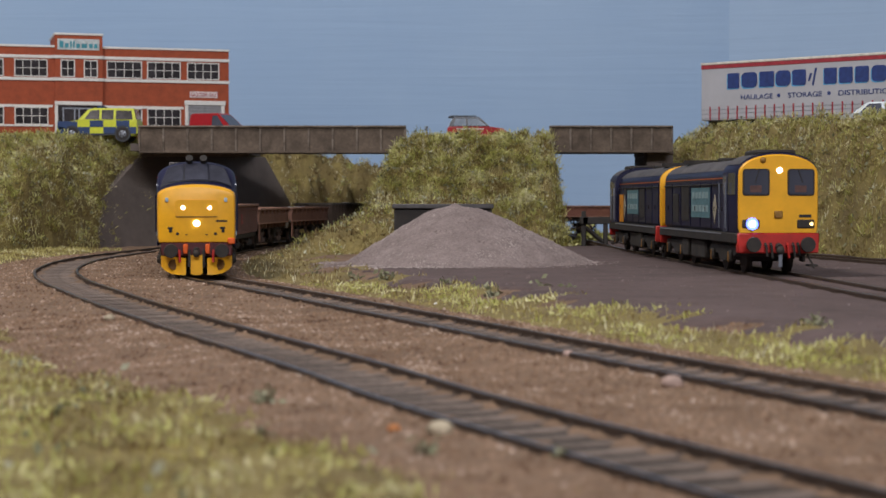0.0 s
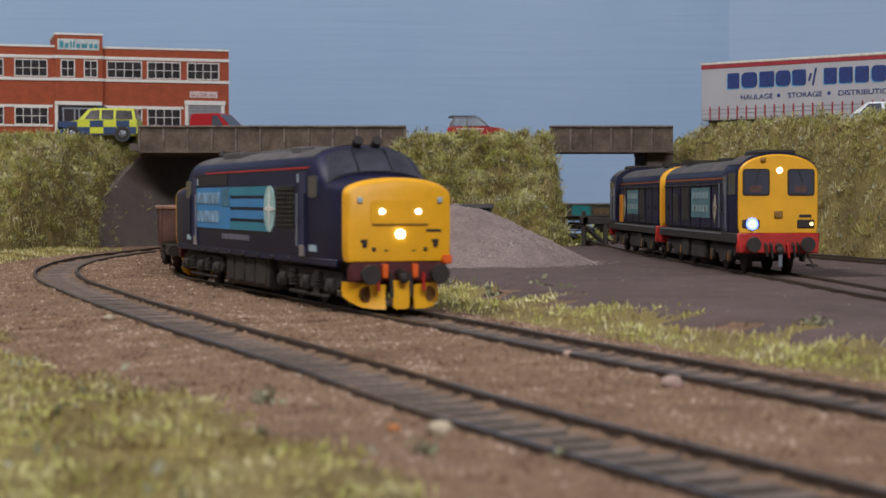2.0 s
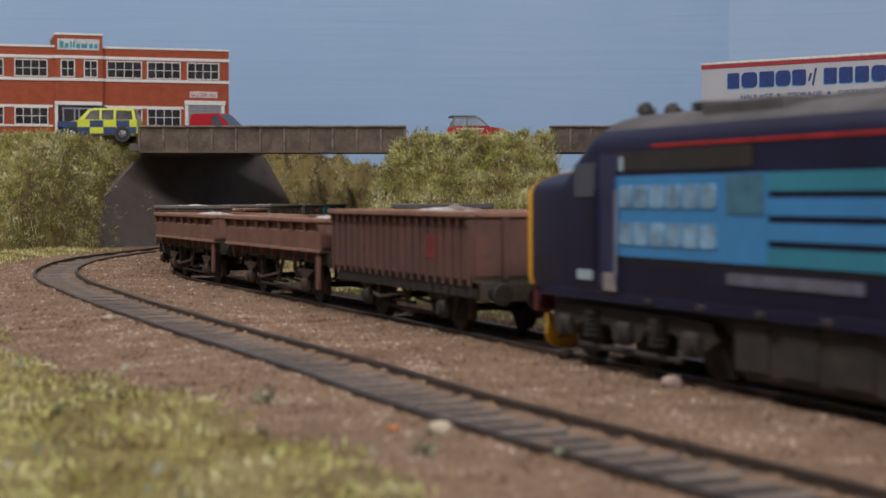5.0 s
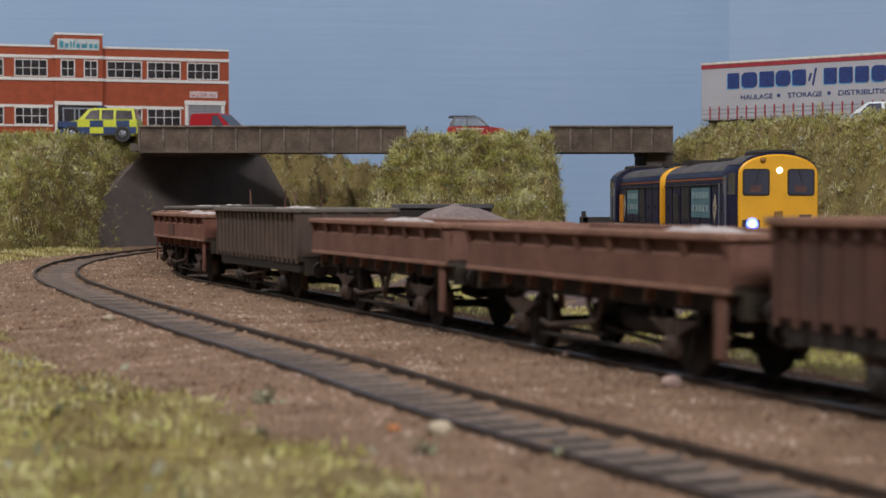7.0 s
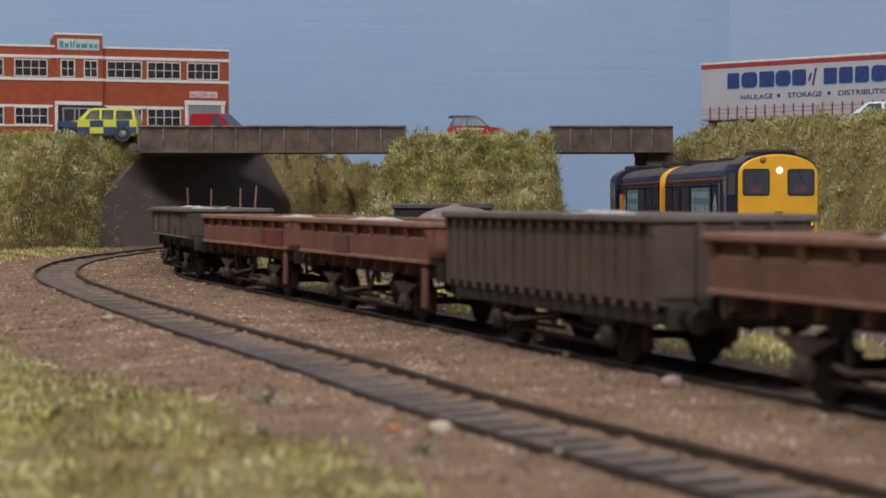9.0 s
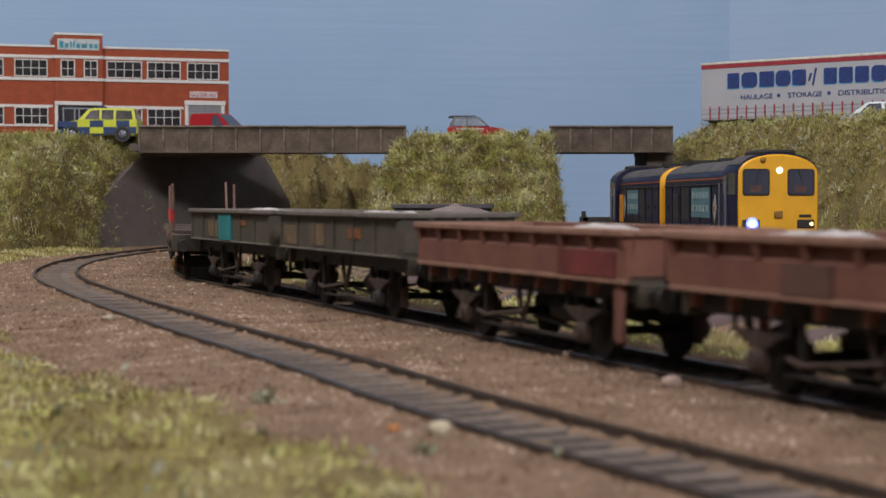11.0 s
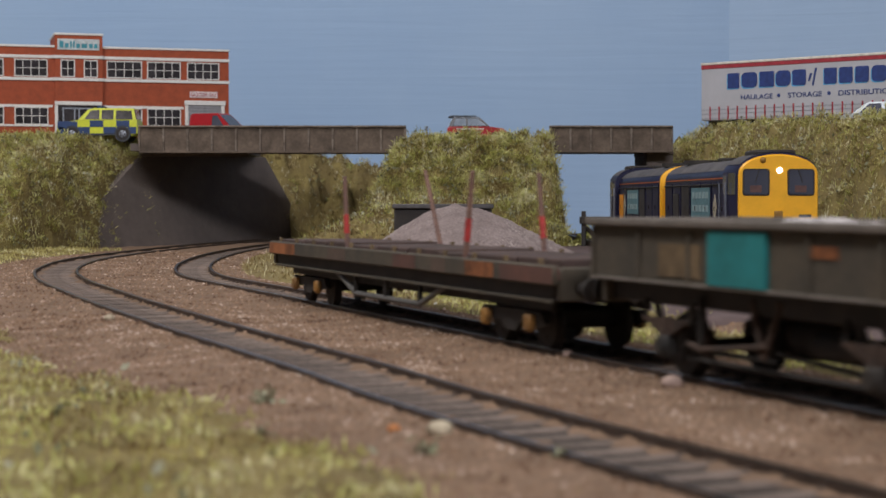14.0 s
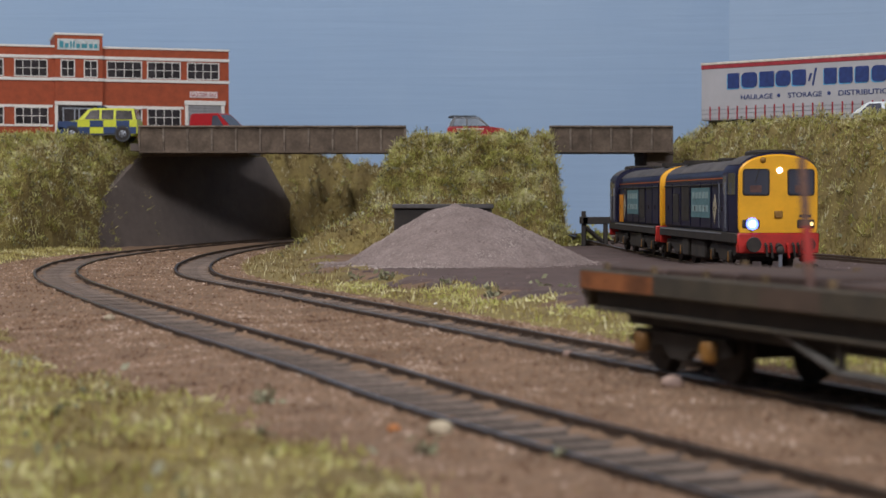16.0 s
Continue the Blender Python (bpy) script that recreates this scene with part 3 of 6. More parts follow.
def bogie37(th, xc):
    bg = part("bogie", box(B(), xc - 33, xc + 33, -8, 8, 5.5, 10, 0.6), BLACK, th)
    for s in (-1, 1):
        bm = B()
        y0, y1 = s * 13.0, s * 15.2
        prism(bm, [(xc - 35, 8.5), (xc - 33, 11.5), (xc - 20, 12), (xc + 20, 12), (xc + 33, 11.5), (xc + 35, 8.5), (xc + 31, 6.2), (xc + 19, 8.6), (xc + 8, 8.6), (xc + 5, 6.0), (xc - 5, 6.0), (xc - 8, 8.6), (xc - 19, 8.6), (xc - 31, 6.2)], "y", y0, y1)
        part("side_frame", bm, BOGIE, bg, "dusty grey cast side frame")
        for dx in (-27, 0, 27):
            bm = box(B(), xc + dx - 2.6, xc + dx + 2.6, s * 14.6, s * 17.0, 5.0, 9.6, 0.7)
            cyl(bm, (xc + dx, s * 16.8, 7.3), (xc + dx, s * 17.6, 7.3), 1.7, seg=12)
            part("axle_box", bm, BOGIE, bg)
        for dx in (-14, 14):
            bm = B()
            for k in range(5):
                cyl(bm, (xc + dx, s * 15.6, 6.0 + k * 1.1), (xc + dx, s * 15.6, 6.6 + k * 1.1), 2.0, seg=12)
            part("spring", bm, BOGIE, bg)
        part("brake_rigging", box(B(), xc - 22, xc + 22, s * 14.3, s * 15.4, 3.0, 4.2, 0.4), BOGIE, bg)
        part("sand_pipe", cyl(B(), (xc + 32, s * 13, 9), (xc + 36, s * 12, 1.5), 0.5, seg=6), BLACK, bg)
    for dx in (-27, 0, 27):
        WHEELSETS.append((wheelset(th, xc + dx, 7.2), 7.2))


def class37():
    L = 238.0
    th = thing("diesel_locomotive", "dark blue diesel locomotive with bonneted yellow nose and lit lamps", "locomotive")
    half = [(-0.8, 16.3, 15.5, 34.8, 39.8), (-3, 17.0, 15.2, 35.4, 40.6), (-20, 17.5, 15.0, 35.8, 41.4), (-25, 17.6, 15.0, 38.6, 46.2), (-31.5, 17.75, 15.0, 42.2, 50.6), (-35, 17.75, 15.0, 43.6, 51.5)]
    st = half + [(-L - x, w, a, b, c) for x, w, a, b, c in reversed(half)]
    part("body", body_loft(st), NAVY, th)
    # grey roof skin from cab to cab
    bm = B()
    rings = []
    for x in np.linspace(-36, -L + 36, 9):
        rings.append([(x, y, arch(y, 17.75, 43.6, 51.5) + (0.25 if i not in (0, 18) else -0.4)) for i, y in enumerate(np.linspace(-16.9, 16.9, 19))])
    loft(bm, rings, closed=False)
    part("roof", bm, ROOFGREY, th, "dusty dark grey roof")
    part("roof_fan_grille", disc_z(-L + 62, 0, 51.4, 52.6, 9), BLACK, th)
    for x0, x1, y0, y1 in ((-100, -62, -7, 7), (-150, -112, -6, 6), (-72, -60, -13, -8), (-168, -140, -13, -7)):
        w = max(abs(y0), abs(y1))
        z = arch(w, 17.75, 43.6, 51.5)
        part("roof_hatch", box(B(), x0, x1, y0, y1, z - 0.5, max(arch(y0, 17.75, 43.6, 51.5), arch(y1, 17.75, 43.6, 51.5), 50.5 if abs(y0 + y1) < 1 else 0) + 0.9, 0.4), ROOFGREY, th)
    part("exhaust_port", box(B(), -126, -118, -3, 3, 51, 52.6, 0.4), BLACK, th)
    for e in (0, 1):
        def X(x):
            return x if e == 0 else -L - x
        face = [(X(-3.2), 17.1, 15.4, 35.5, 40.75), (X(-1.2), 16.8, 15.2, 35.0, 40.3), (X(0.1), 16.5, 15.2, 34.7, 39.9), (X(0.45), 16.0, 15.5, 34.3, 39.4)]
        nose = part("nose_front", body_loft(face), YELLOW, th, "bright yellow nose front")
        f = X(0.45)
        o = 1 if e == 0 else -1
        part("headcode_panel", prism(B(), round_rect(-9.3, 9.3, 26.8, 33.8, 1.4), "x", f - o * 0.2, f + o * 0.35), YELLOW, nose)
        # shade below the headcode panel, painted as a darker yellow strip
        part("panel_sill", box(B(), f, f + o * 0.55, -9, 9, 26.2, 26.7, 0.1), mat("dark_yellow_shade", (0.35, 0.17, 0.01), 0.6), nose)
        for s in (-1, 1):
            part("marker_lamp", disc(B(), f, f + o * 0.7, s * 5.8, 30.4, 0.85), LAMPGLOW if e == 0 else WHITE, nose, "glowing white marker lamp" if e == 0 else "white marker lamp")
            part("lamp_bracket", box(B(), f - o * 0.2, f + o * 0.9, s * 12.8 - 0.7, s * 12.8 + 0.7, 33.0, 34.8, 0.2), PALE, nose)
            bm = box(B(), f - o * 0.3, f + o * 0.5, s * 11.4 - 1.1, s * 11.4 + 1.1, 21.0, 22.0, 0.2)
            box(bm, f - o * 0.3, f + o * 0.6, s * 11.4 - 0.5, s * 11.4 + 0.9, 19.6, 21.0, 0.2)
            part("hose_fitting", bm, BLACK, nose)
            part("hose_fitting", box(B(), f - o * 0.3, f + o * 0.5, s * 8.3 - 0.6, s * 8.3 + 0.6, 18.4, 19.6, 0.2), BLACK, nose)
            part("rivet_mark", box(B(), f - o * 0.3, f + o * 0.25, s * 4.4 - 0.5, s * 4.4 + 0.5, 18.4, 18.8), BLACK, nose)
        bm = disc(B(), f, f + o * 0.9, 0, 23.6, 1.4)
        part("headlamp", bm, LAMPGLOW if e == 0 else WHITE, nose, "bright lit headlamp" if e == 0 else "unlit headlamp")
        part("number_strip", box(B(), f - o * 0.3, f + o * 0.2, 8.6 * 1, 13.4, 24.2, 25.0), BLACK, nose)
        # beam, buffers and plough
        part("buffer_beam", box(B(), X(-3.5), X(0.0), -15.5, 15.5, 9.2, 15.4, 0.5), mat("dark_maroon_beam", (0.09, 0.012, 0.015), 0.6), th, "dark maroon buffer beam")
        buffer_pair(th, X(-0.2), 11.6, 11.0, o * 7.0, 3.1)
        for s in (-1, 1):
            part("pipe_bracket", box(B(), X(-0.2), X(1.6), s * 4.8 - 1.0, s * 4.8 + 1.0, 10.2, 14.6, 0.4), ORANGE, th, "orange pipe bracket")
            part("air_pipe", cyl(B(), (X(1.2), s * 3.0, 12), (X(2.4), s * 3.2, 4.5), 0.6, seg=8), BLACK, th)
            part("red_pipe", cyl(B(), (X(1.2), s * 7.4, 12), (X(2.0), s * 7.2, 6.5), 0.55, seg=8), RED, th)
        part("lamp_iron", box(B(), X(-1), X(1.5), 13.6, 16.8, 14.4, 17.2, 0.5), ORANGE, th, "bright orange fitting")
        bm = B()
        cyl(bm, (X(0), 0, 11.8), (X(3.5), 0, 11.2), 1.5, seg=10)
        ball(bm, (X(4.2), 0, 10.4), 1.7)
        part("coupling_hook", bm, BLACK, th)
        for sd in (-1, 1):
            # outer blades sweep back from the middle and rise at the tip
            bm = B()
            rings = []
            for y, xx, zl, zh in ((4.6, 1.0, 0.9, 8.2), (8.0, 0.2, 0.9, 8.6), (11.5, -1.6, 1.5, 8.8), (14.2, -4.4, 3.0, 9.0), (15.6, -7.0, 4.6, 9.2)):
                bow = 0.9
                rings.append([(X(xx), sd * y, zl), (X(xx - bow), sd * y, (zl + zh) / 2), (X(xx - 0.3), sd * y, zh), (X(xx - 1.1), sd * y, zh), (X(xx - bow - 0.9), sd * y, (zl + zh) / 2), (X(xx - 0.9), sd * y, zl)])
            loft(bm, rings)
            pb = part("snowplough_blade", bm, YELLOW, th, "yellow swept snowplough blade")
            # shade inside the plough opening, painted as a dark ochre disc
            part("plough_opening", cyl(B(), (X(-2.4), sd * 10.0, 5.4), (X(-0.9), sd * 9.6, 5.4), 2.4, seg=16), mat("shaded_ochre_recess", (0.16, 0.07, 0.012), 0.7), pb, "ochre opening, its inner shade painted dark")
        bm = B()
        prism(bm, [(-2.6, 9.6), (-2.6, 1.6), (-1.6, 0.9), (1.6, 0.9), (2.6, 1.6), (2.6, 9.6)], "x", X(0.8), X(1.9))
        part("snowplough_blade", bm, YELLOW, th, "yellow centre snowplough blade", smooth=0)
        # windscreen
        wt, wb = -30.8, -21.4
        for ya, yb, yc, yd in ((-5.2, 5.2, 4.9, -4.9), (6.0, 15.6, 12.6, 5.6), (-15.6, -6.0, -5.6, -12.6)):
            big = [(X(wb + 0.5), ya - 0.5), (X(wb + 0.5), yb + 0.5), (X(wt - 0.5), yc + 0.4), (X(wt - 0.5), yd - 0.4)]
            pn = part("windscreen_frame", top_patch(st, big, 0.25), mat("navy_window_surround", (0.006, 0.007, 0.018), 0.5), th)
            part("windscreen", top_patch(st, [(X(wb), ya), (X(wb), yb), (X(wt), yc), (X(wt), yd)], 0.45), SCREEN, pn, "glass pane with a blue-grey reflection in its colour")
        for s in (-1, 1):
            bm = B()
            cyl(bm, (X(-32), s * 3.2, 51.2), (X(-29.5), s * 3.2, 53.0), 1.5, 1.7, seg=12)
            cyl(bm, (X(-33), s * 3.2, 50.4), (X(-33), s * 3.2, 53), 0.7, seg=8)
            part("roof_horn", bm, BLACK, th)
            side_panel("cab_window", *sorted((X(-26.5), X(-36.0))), s * 17.75, 34.6, 41.5, GLASS, th, "dark cab side window", r=1.0)
            side_panel("cab_door", *sorted((X(-38.2), X(-46.0))), s * 17.75, 16.5, 43.0, mat("blue_door_paint", (0.022, 0.026, 0.085), 0.45), th, "blue cab door")
            for xx in (-37.6, -46.6):
                part("handrail", cyl(B(), (X(xx), s * 18.6, 19), (X(xx), s * 18.6, 36), 0.35, seg=6), FRAMEGREY if xx < -40 else NAVY, th)
            side_panel("data_panel", *sorted((X(-45.5), X(-40.5))), s * 17.9, 15.8, 19.4, mat("stone_grey_box", (0.3, 0.26, 0.24), 0.7), th, "pale grey panel")
            side_panel("number_panel", *sorted((X(-35), X(-28))), s * 17.75, 17.6, 19.6, PALE, th, "pale number bars")
            side_panel("lamp_bracket", *sorted((X(-48.4), X(-46.9))), s * 17.75, 39.6, 42.4, PALE, th)
    for s in (-1, 1):
        y = s * 17.75
        part("cantrail_stripe", box(B(), -L + 60, -36, y - s * 0.4, y + s * 0.15, 43.9, 44.5), RED, th, "thin red stripe")
        g = side_panel("radiator_grille", -73.5, -52, y, 24.4, 38.6, BLACK, th, "black grille panel", 0.25)
        for k in range(9):
            side_panel("slat", -73, -52.5, y + s * 0.25, 25.2 + k * 1.5, 25.7 + k * 1.5, BLACK, g, thick=0.35)
        # diagonal highlight on the grille, drawn as a thin grey strip
        bm = B()
        loft(bm, [[(-60 - 0.5, y + s * 0.6, 38), (-60 + 0.5, y + s * 0.6, 38), (-60 + 0.5, y + s * 0.75, 38), (-60 - 0.5, y + s * 0.75, 38)], [(-67.5, y + s * 0.6, 25), (-66.5, y + s * 0.6, 25), (-66.5, y + s * 0.75, 25), (-67.5, y + s * 0.75, 25)]])
        part("grille_brace", bm, BOGIE, g)
        side_panel("upper_grille", -196, -142, y * 0.995, 39.6, 43.4, BLACK, th, "dark upper grille")
        lg = side_panel("logo_panel", -193, -137, y, 22.9, 38.6, CYAN, th, "sky-blue vinyl panel with pale lettering")
        for z0 in (32.4, 25.2):
            # two rows of letters too soft to read, as bars
            for k in range(6):
                side_panel("letter_bar", -190.5 + k * 6.3, -185.2 + k * 6.3, y + s * 0.3, z0, z0 + 4.4, LETTER, lg, thick=0.25, r=0.9)
        side_panel("logo_shade", -150, -138, y + s * 0.3, 31.5, 38.4, mat("greyed_blue_vinyl", (0.06, 0.19, 0.29), 0.5), lg, thick=0.2)
        for k, z0 in enumerate((35.4, 31.3, 27.1, 22.9)):
            side_panel("logo_stripe", -137, -84 + (2 if k in (1, 2) else 0), y, z0, z0 + 3.0 + 0.2 * (k == 0), (TEALV, CYAN, CYAN, TEALV)[k], th, "blue-green vinyl stripe")
        bm = B()
        cyl(bm, (-82, y - s * 0.2, 30.8), (-82, y + s * 0.4, 30.8), 8.0, seg=32)
        bmesh.ops.scale(bm, vec=(0.86, 1, 1), space=Matrix.Translation((82, -y, -30.8)), verts=bm.verts[:])
        rd = part("compass_roundel", bm, mat("pale_mint_vinyl", (0.38, 0.6, 0.58), 0.5), th, "pale mint roundel")
        bm = B()
        prism(bm, [(-74, 30.8), (-81, 31.8), (-82, 38.4), (-83, 31.8), (-89, 30.8), (-83, 29.8), (-82, 23.2), (-81, 29.8)], "y", y + s * 0.35, y + s * 0.6)
        part("compass_star", bm, WHITE, rd, smooth=0)
        side_panel("nameplate", -150, -110, y, 19.2, 21.2, mat("grey_name_bar", (0.14, 0.14, 0.19), 0.6), th, "grey name bar")
        part("solebar", box(B(), -L + 8, -8, s * 17.0 - 0.4, s * 17.0 + 0.4, 13.4, 15.6, 0.2), NAVY, th)
        for k in range(7):
            x = -60 - k * 20
            part("jacking_lug", box(B(), x - 1.5, x + 1.5, s * 16.8, s * 17.9, 13.6, 15.0, 0.3), BLACK, th)
        side_panel("body_seam", -L + 40, -48, y * 1.0, 21.9, 22.15, BLACK, th, thick=0.1)
    part("underframe", box(B(), -L + 6, -6, -13, 13, 9.5, 15.3, 0.4), BLACK, th)
    tank = part("fuel_tank", box(B(), -150, -90, -15.5, 15.5, 2.4, 14.6, 1.2), BOGIE, th, "dusty grey fuel and battery boxes")
    for s in (-1, 1):
        for x in (-146, -131, -116, -101):
            part("tank_door", box(B(), x - 5, x + 6, s * 15.3, s * 15.9, 4, 13, 0.3), BOGIE, tank)
    bogie37(th, -45)
    bogie37(th, -193)
    return th


def disc_z(x, y, z0, z1, r):
    return cyl(B(), (x, y, z0), (x, y, z1), r, seg=24)


loco = class37()
TRAIN.append((loco, 0.0, 45, 193))


def spoil(th, x0, x1, z, hump, seed):
    """A rough load heaped inside a wagon."""
    xs, ys = np.linspace(x0, x1, 40), np.linspace(-14.6, 14.6, 12)
    X, Y = np.meshgrid(xs, ys)
    c = x0 + (x1 - x0) * hump
    Z = z - 3.8 + 5.0 * np.exp(-((X - c) / 26.0) ** 2) * (1 - (Y / 19) ** 2) + 0.8 * fbm(X, Y, 9, seed)
    v = np.stack([X.ravel(), Y.ravel(), Z.ravel()], 1)
    i = (np.arange(11)[:, None] * 40 + np.arange(39)[None]).ravel()
    ob = new("load", mesh_np("load", v, np.stack([i, i + 1, i + 41, i + 40], 1).tolist(), LOAD, True))
    ob.parent = th
    return tagged(ob, "pale grey spoil load")


RAILRUST = mat("worn_pale_rust_rail", (0.30, 0.16, 0.11), 0.85, var=0.2, scale=120, color2=(0.19, 0.10, 0.07), fine=0.2)
RAILGREY = mat("worn_grey_rail", (0.17, 0.145, 0.125), 0.85, var=0.2, scale=120, color2=(0.11, 0.095, 0.08), fine=0.2)
BLOT = mat("red_paint_blotch", (0.30, 0.018, 0.02), 0.8, var=0.25, scale=120)
REDP = mat("dull_red_panel", (0.17, 0.028, 0.026), 0.8, var=0.2, scale=90)
RUSTY = mat("orange_rust_patch", (0.32, 0.11, 0.035), 0.9, var=0.3, scale=140)
TAN = mat("tan_plank_patch", (0.17, 0.115, 0.06), 0.9, var=0.25, scale=120)


def wagon(kind, paint, length, label, z0, z1, extra=None, hump=0.5, seed=1.0, load=True):
    """A four-wheeled open wagon; its front headstock is at 0 and it reaches back to -length."""
    th = thing("open_wagon", label, "wagon", group="wagons of the train")
    w = 17.0
    rail_paint = RAILRUST if kind == "low" or paint is RUSTD else RAILGREY
    box_w = part("floor", box(B(), -length, 0, -w + 0.5, w - 0.5, z0 - 0.5, z0 + 1.2), GREYD, th)
    for s in (-1, 1):
        if kind == "low":
            # a plain lower plate, and above it a set-back band with short gussets
            zm = z0 + (z1 - z0) * 0.62
            bm = B()
            prism(bm, [(s * (w - 0.9), z0), (s * (w + 0.25), z0), (s * (w + 0.25), zm - 0.4), (s * (w - 0.1), zm), (s * (w - 1.2), z1), (s * (w - 2.0), z1)], "x", -length, 0)
            sd = part("side", bm, paint, th, smooth=0)
            for k in range(9):
                x = -length + 1.2 + (length - 2.4) * k / 8
                bm = B()
                prism(bm, [(s * (w - 0.6), zm - 0.6), (s * (w + 0.3), zm - 0.6), (s * (w + 1.2), z1 - 1.2), (s * (w - 1.4), z1 - 1.2)], "x", x - 1.1, x + 1.1)
                part("gusset", bm, paint, sd, smooth=0)
            part("lower_lip", box(B(), -length, 0, s * (w - 0.4), s * (w + 0.7), z0 - 0.5, z0 + 0.5, 0.15), rail_paint, sd)
        else:
            sd = part("side", box(B(), -length, 0, s * (w - 1.0), s * w, z0, z1, 0.2), paint, th)
            ribs = {"rib": 19, "tall": 6}[kind]
            for k in range(ribs + 1):
                x = -length + 1.0 + (length - 2.0) * k / ribs
                if kind == "rib":
                    bm = B()
                    prism(bm, [(s * (w - 0.2), z0 - 1.3), (s * (w + 0.3), z0 - 1.3), (s * (w + 0.35), z1 - 4.5), (s * (w + 0.9), z1 - 3.0), (s * (w + 0.9), z1 - 1.3), (s * (w - 0.2), z1 - 1.3)], "x", x - 0.8, x + 0.8)
                else:
                    bm = box(B(), x - 0.7, x + 0.7, s * (w - 0.1), s * (w + 0.55), z0, z1 - 2.0, 0.2)
                part("rib", bm, paint, sd, smooth=0)
            if kind == "tall":
                part("lower_lip", box(B(), -length, 0, s * (w - 0.4), s * (w + 0.6), z0 - 0.3, z0 + 0.35, 0.1), RAILGREY, sd, "worn pale lower edge")
            else:
                part("lower_beam", box(B(), -length + 2, -2, s * (w - 3.2), s * (w - 1.2), z0 - 4.4, z0 - 0.2, 0.3), BLACK, th, "black underframe beam")
        part("top_rail", box(B(), -length - 1.0, 1.0, s * (w - 1.4), s * (w + 1.5), z1 - 1.4, z1 + 0.2, 0.35), rail_paint, sd, "worn paler top rail")
        if kind == "low":
            for k in range(9):
                x = -length + 6 + (length - 12) * k / 8
                bm = B()
                prism(bm, [(x - 0.5, z0), (x + 1.8, z0), (x + 0.4, z0 - 3.4), (x - 0.5, z0 - 3.4)], "y", s * 14.2, s * 16.2)
                part("bracket", bm, paint, th)
            for x in (-4.0,):
                part("step_plate", box(B(), x - 1.9, x + 1.9, s * 16.2, s * 17.0, 5.5, z0, 0.2), paint, th, "rusty step plate")
        part("solebar", box(B(), -length + 1, -1, s * 11.6, s * 12.8, z0 - 4.6, z0 - 0.4, 0.3), BLACK, th)
        # horn guides, springs, axle boxes and brake gear
        for x in (-26.0, -length + 26.0):
            for sg in (-1, 1):
                bm = B()
                prism(bm, [(x + sg * 7.5, z0 - 4.6), (x + sg * 5.8, z0 - 4.6), (x + sg * 1.8, 3.4), (x + sg * 3.0, 3.2)], "y", s * 11.8, s * 12.7)
                part("horn_guide", bm, BLACK, th, smooth=0)
                part("spring_shackle", cyl(B(), (x + sg * 8.6, s * 13.8, 10.6), (x + sg * 9.4, s * 13.2, z0 - 3.6), 0.55, seg=6), BOGIE, th)
                part("brake_shoe", box(B(), x + sg * 7.0, x + sg * 8.5, s * 8.0, s * 10.2, 3.4, 9.6, 0.3), GRIME, th)
                part("brake_hanger", cyl(B(), (x + sg * 8.2, s * 10.4, 8.6), (x + sg * 10.0, s * 11.4, z0 - 3.0), 0.5, seg=6), BLACK, th)
            bm = box(B(), x - 2.3, x + 2.3, s * 12.6, s * 15.4, 3.8, 8.2, 0.7)
            cyl(bm, (x, s * 15.2, 6.0), (x, s * 15.9, 6.0), 1.5, seg=10)
            part("axle_box", bm, GRIME if kind == "low" else BOGIE, th, "grimy axle box")
            bm = B()
            for k in range(4):
                prism(bm, [(x - 8.6 + 1.8 * k, 11.2 - 0.75 * k), (x + 8.6 - 1.8 * k, 11.2 - 0.75 * k), (x + 8.6 - 1.8 * k, 10.6 - 0.75 * k), (x - 8.6 + 1.8 * k, 10.6 - 0.75 * k)], "y", s * 13.0, s * 14.6)
            box(bm, x - 1.2, x + 1.2, s * 12.9, s * 14.8, 7.8, 11.6, 0.2)
            part("leaf_spring", bm, GRIME, th, smooth=0)
        xm = -length * 0.5
        part("tie_bar", cyl(B(), (-28, s * 11.4, 3.9), (-length + 28, s * 11.4, 3.9), 0.45, seg=6), BLACK, th)
        bm = B()
        cyl(bm, (xm + 2, s * 14.0, 8.6), (xm - 20, s * 14.4, 6.4), 0.5, seg=6)
        cyl(bm, (xm - 20, s * 14.4, 6.4), (xm - 24, s * 14.6, 7.2), 0.6, seg=6)
        part("brake_lever", bm, GRIME, th)
        part("lever_guard", box(B(), xm - 21.5, xm - 20.5, s * 13.2, s * 14.2, 5.0, z0 - 2, 0.15), BLACK, th)
        for sg in (-1, 1):
            part("v_hanger", cyl(B(), (xm + sg * 4.6, s * 12.8, z0 - 2.0), (xm, s * 13.4, 6.2), 0.7, 0.6, seg=6), GRIME, th)
        part("push_rod", cyl(B(), (xm, s * 10.6, 7.2), (-33, s * 9.4, 5.4), 0.5, seg=6), BLACK, th)
        part("push_rod", cyl(B(), (xm, s * 10.6, 5.6), (-length + 33, s * 9.4, 5.4), 0.5, seg=6), BLACK, th)
        part("vacuum_tank", cyl(B(), (xm + 10, s * 8.5, 9.2), (xm + 24, s * 8.5, 9.2), 2.4, seg=12), BLACK, th)
        if extra:
            for nm, k0, k1, za, zb, m, lb in extra:
                side_panel(nm, -length * k1, -length * k0, s * (w + 0.05), za, zb, m, th, lb, thick=0.18 if nm != "door_panel" else 0.75)
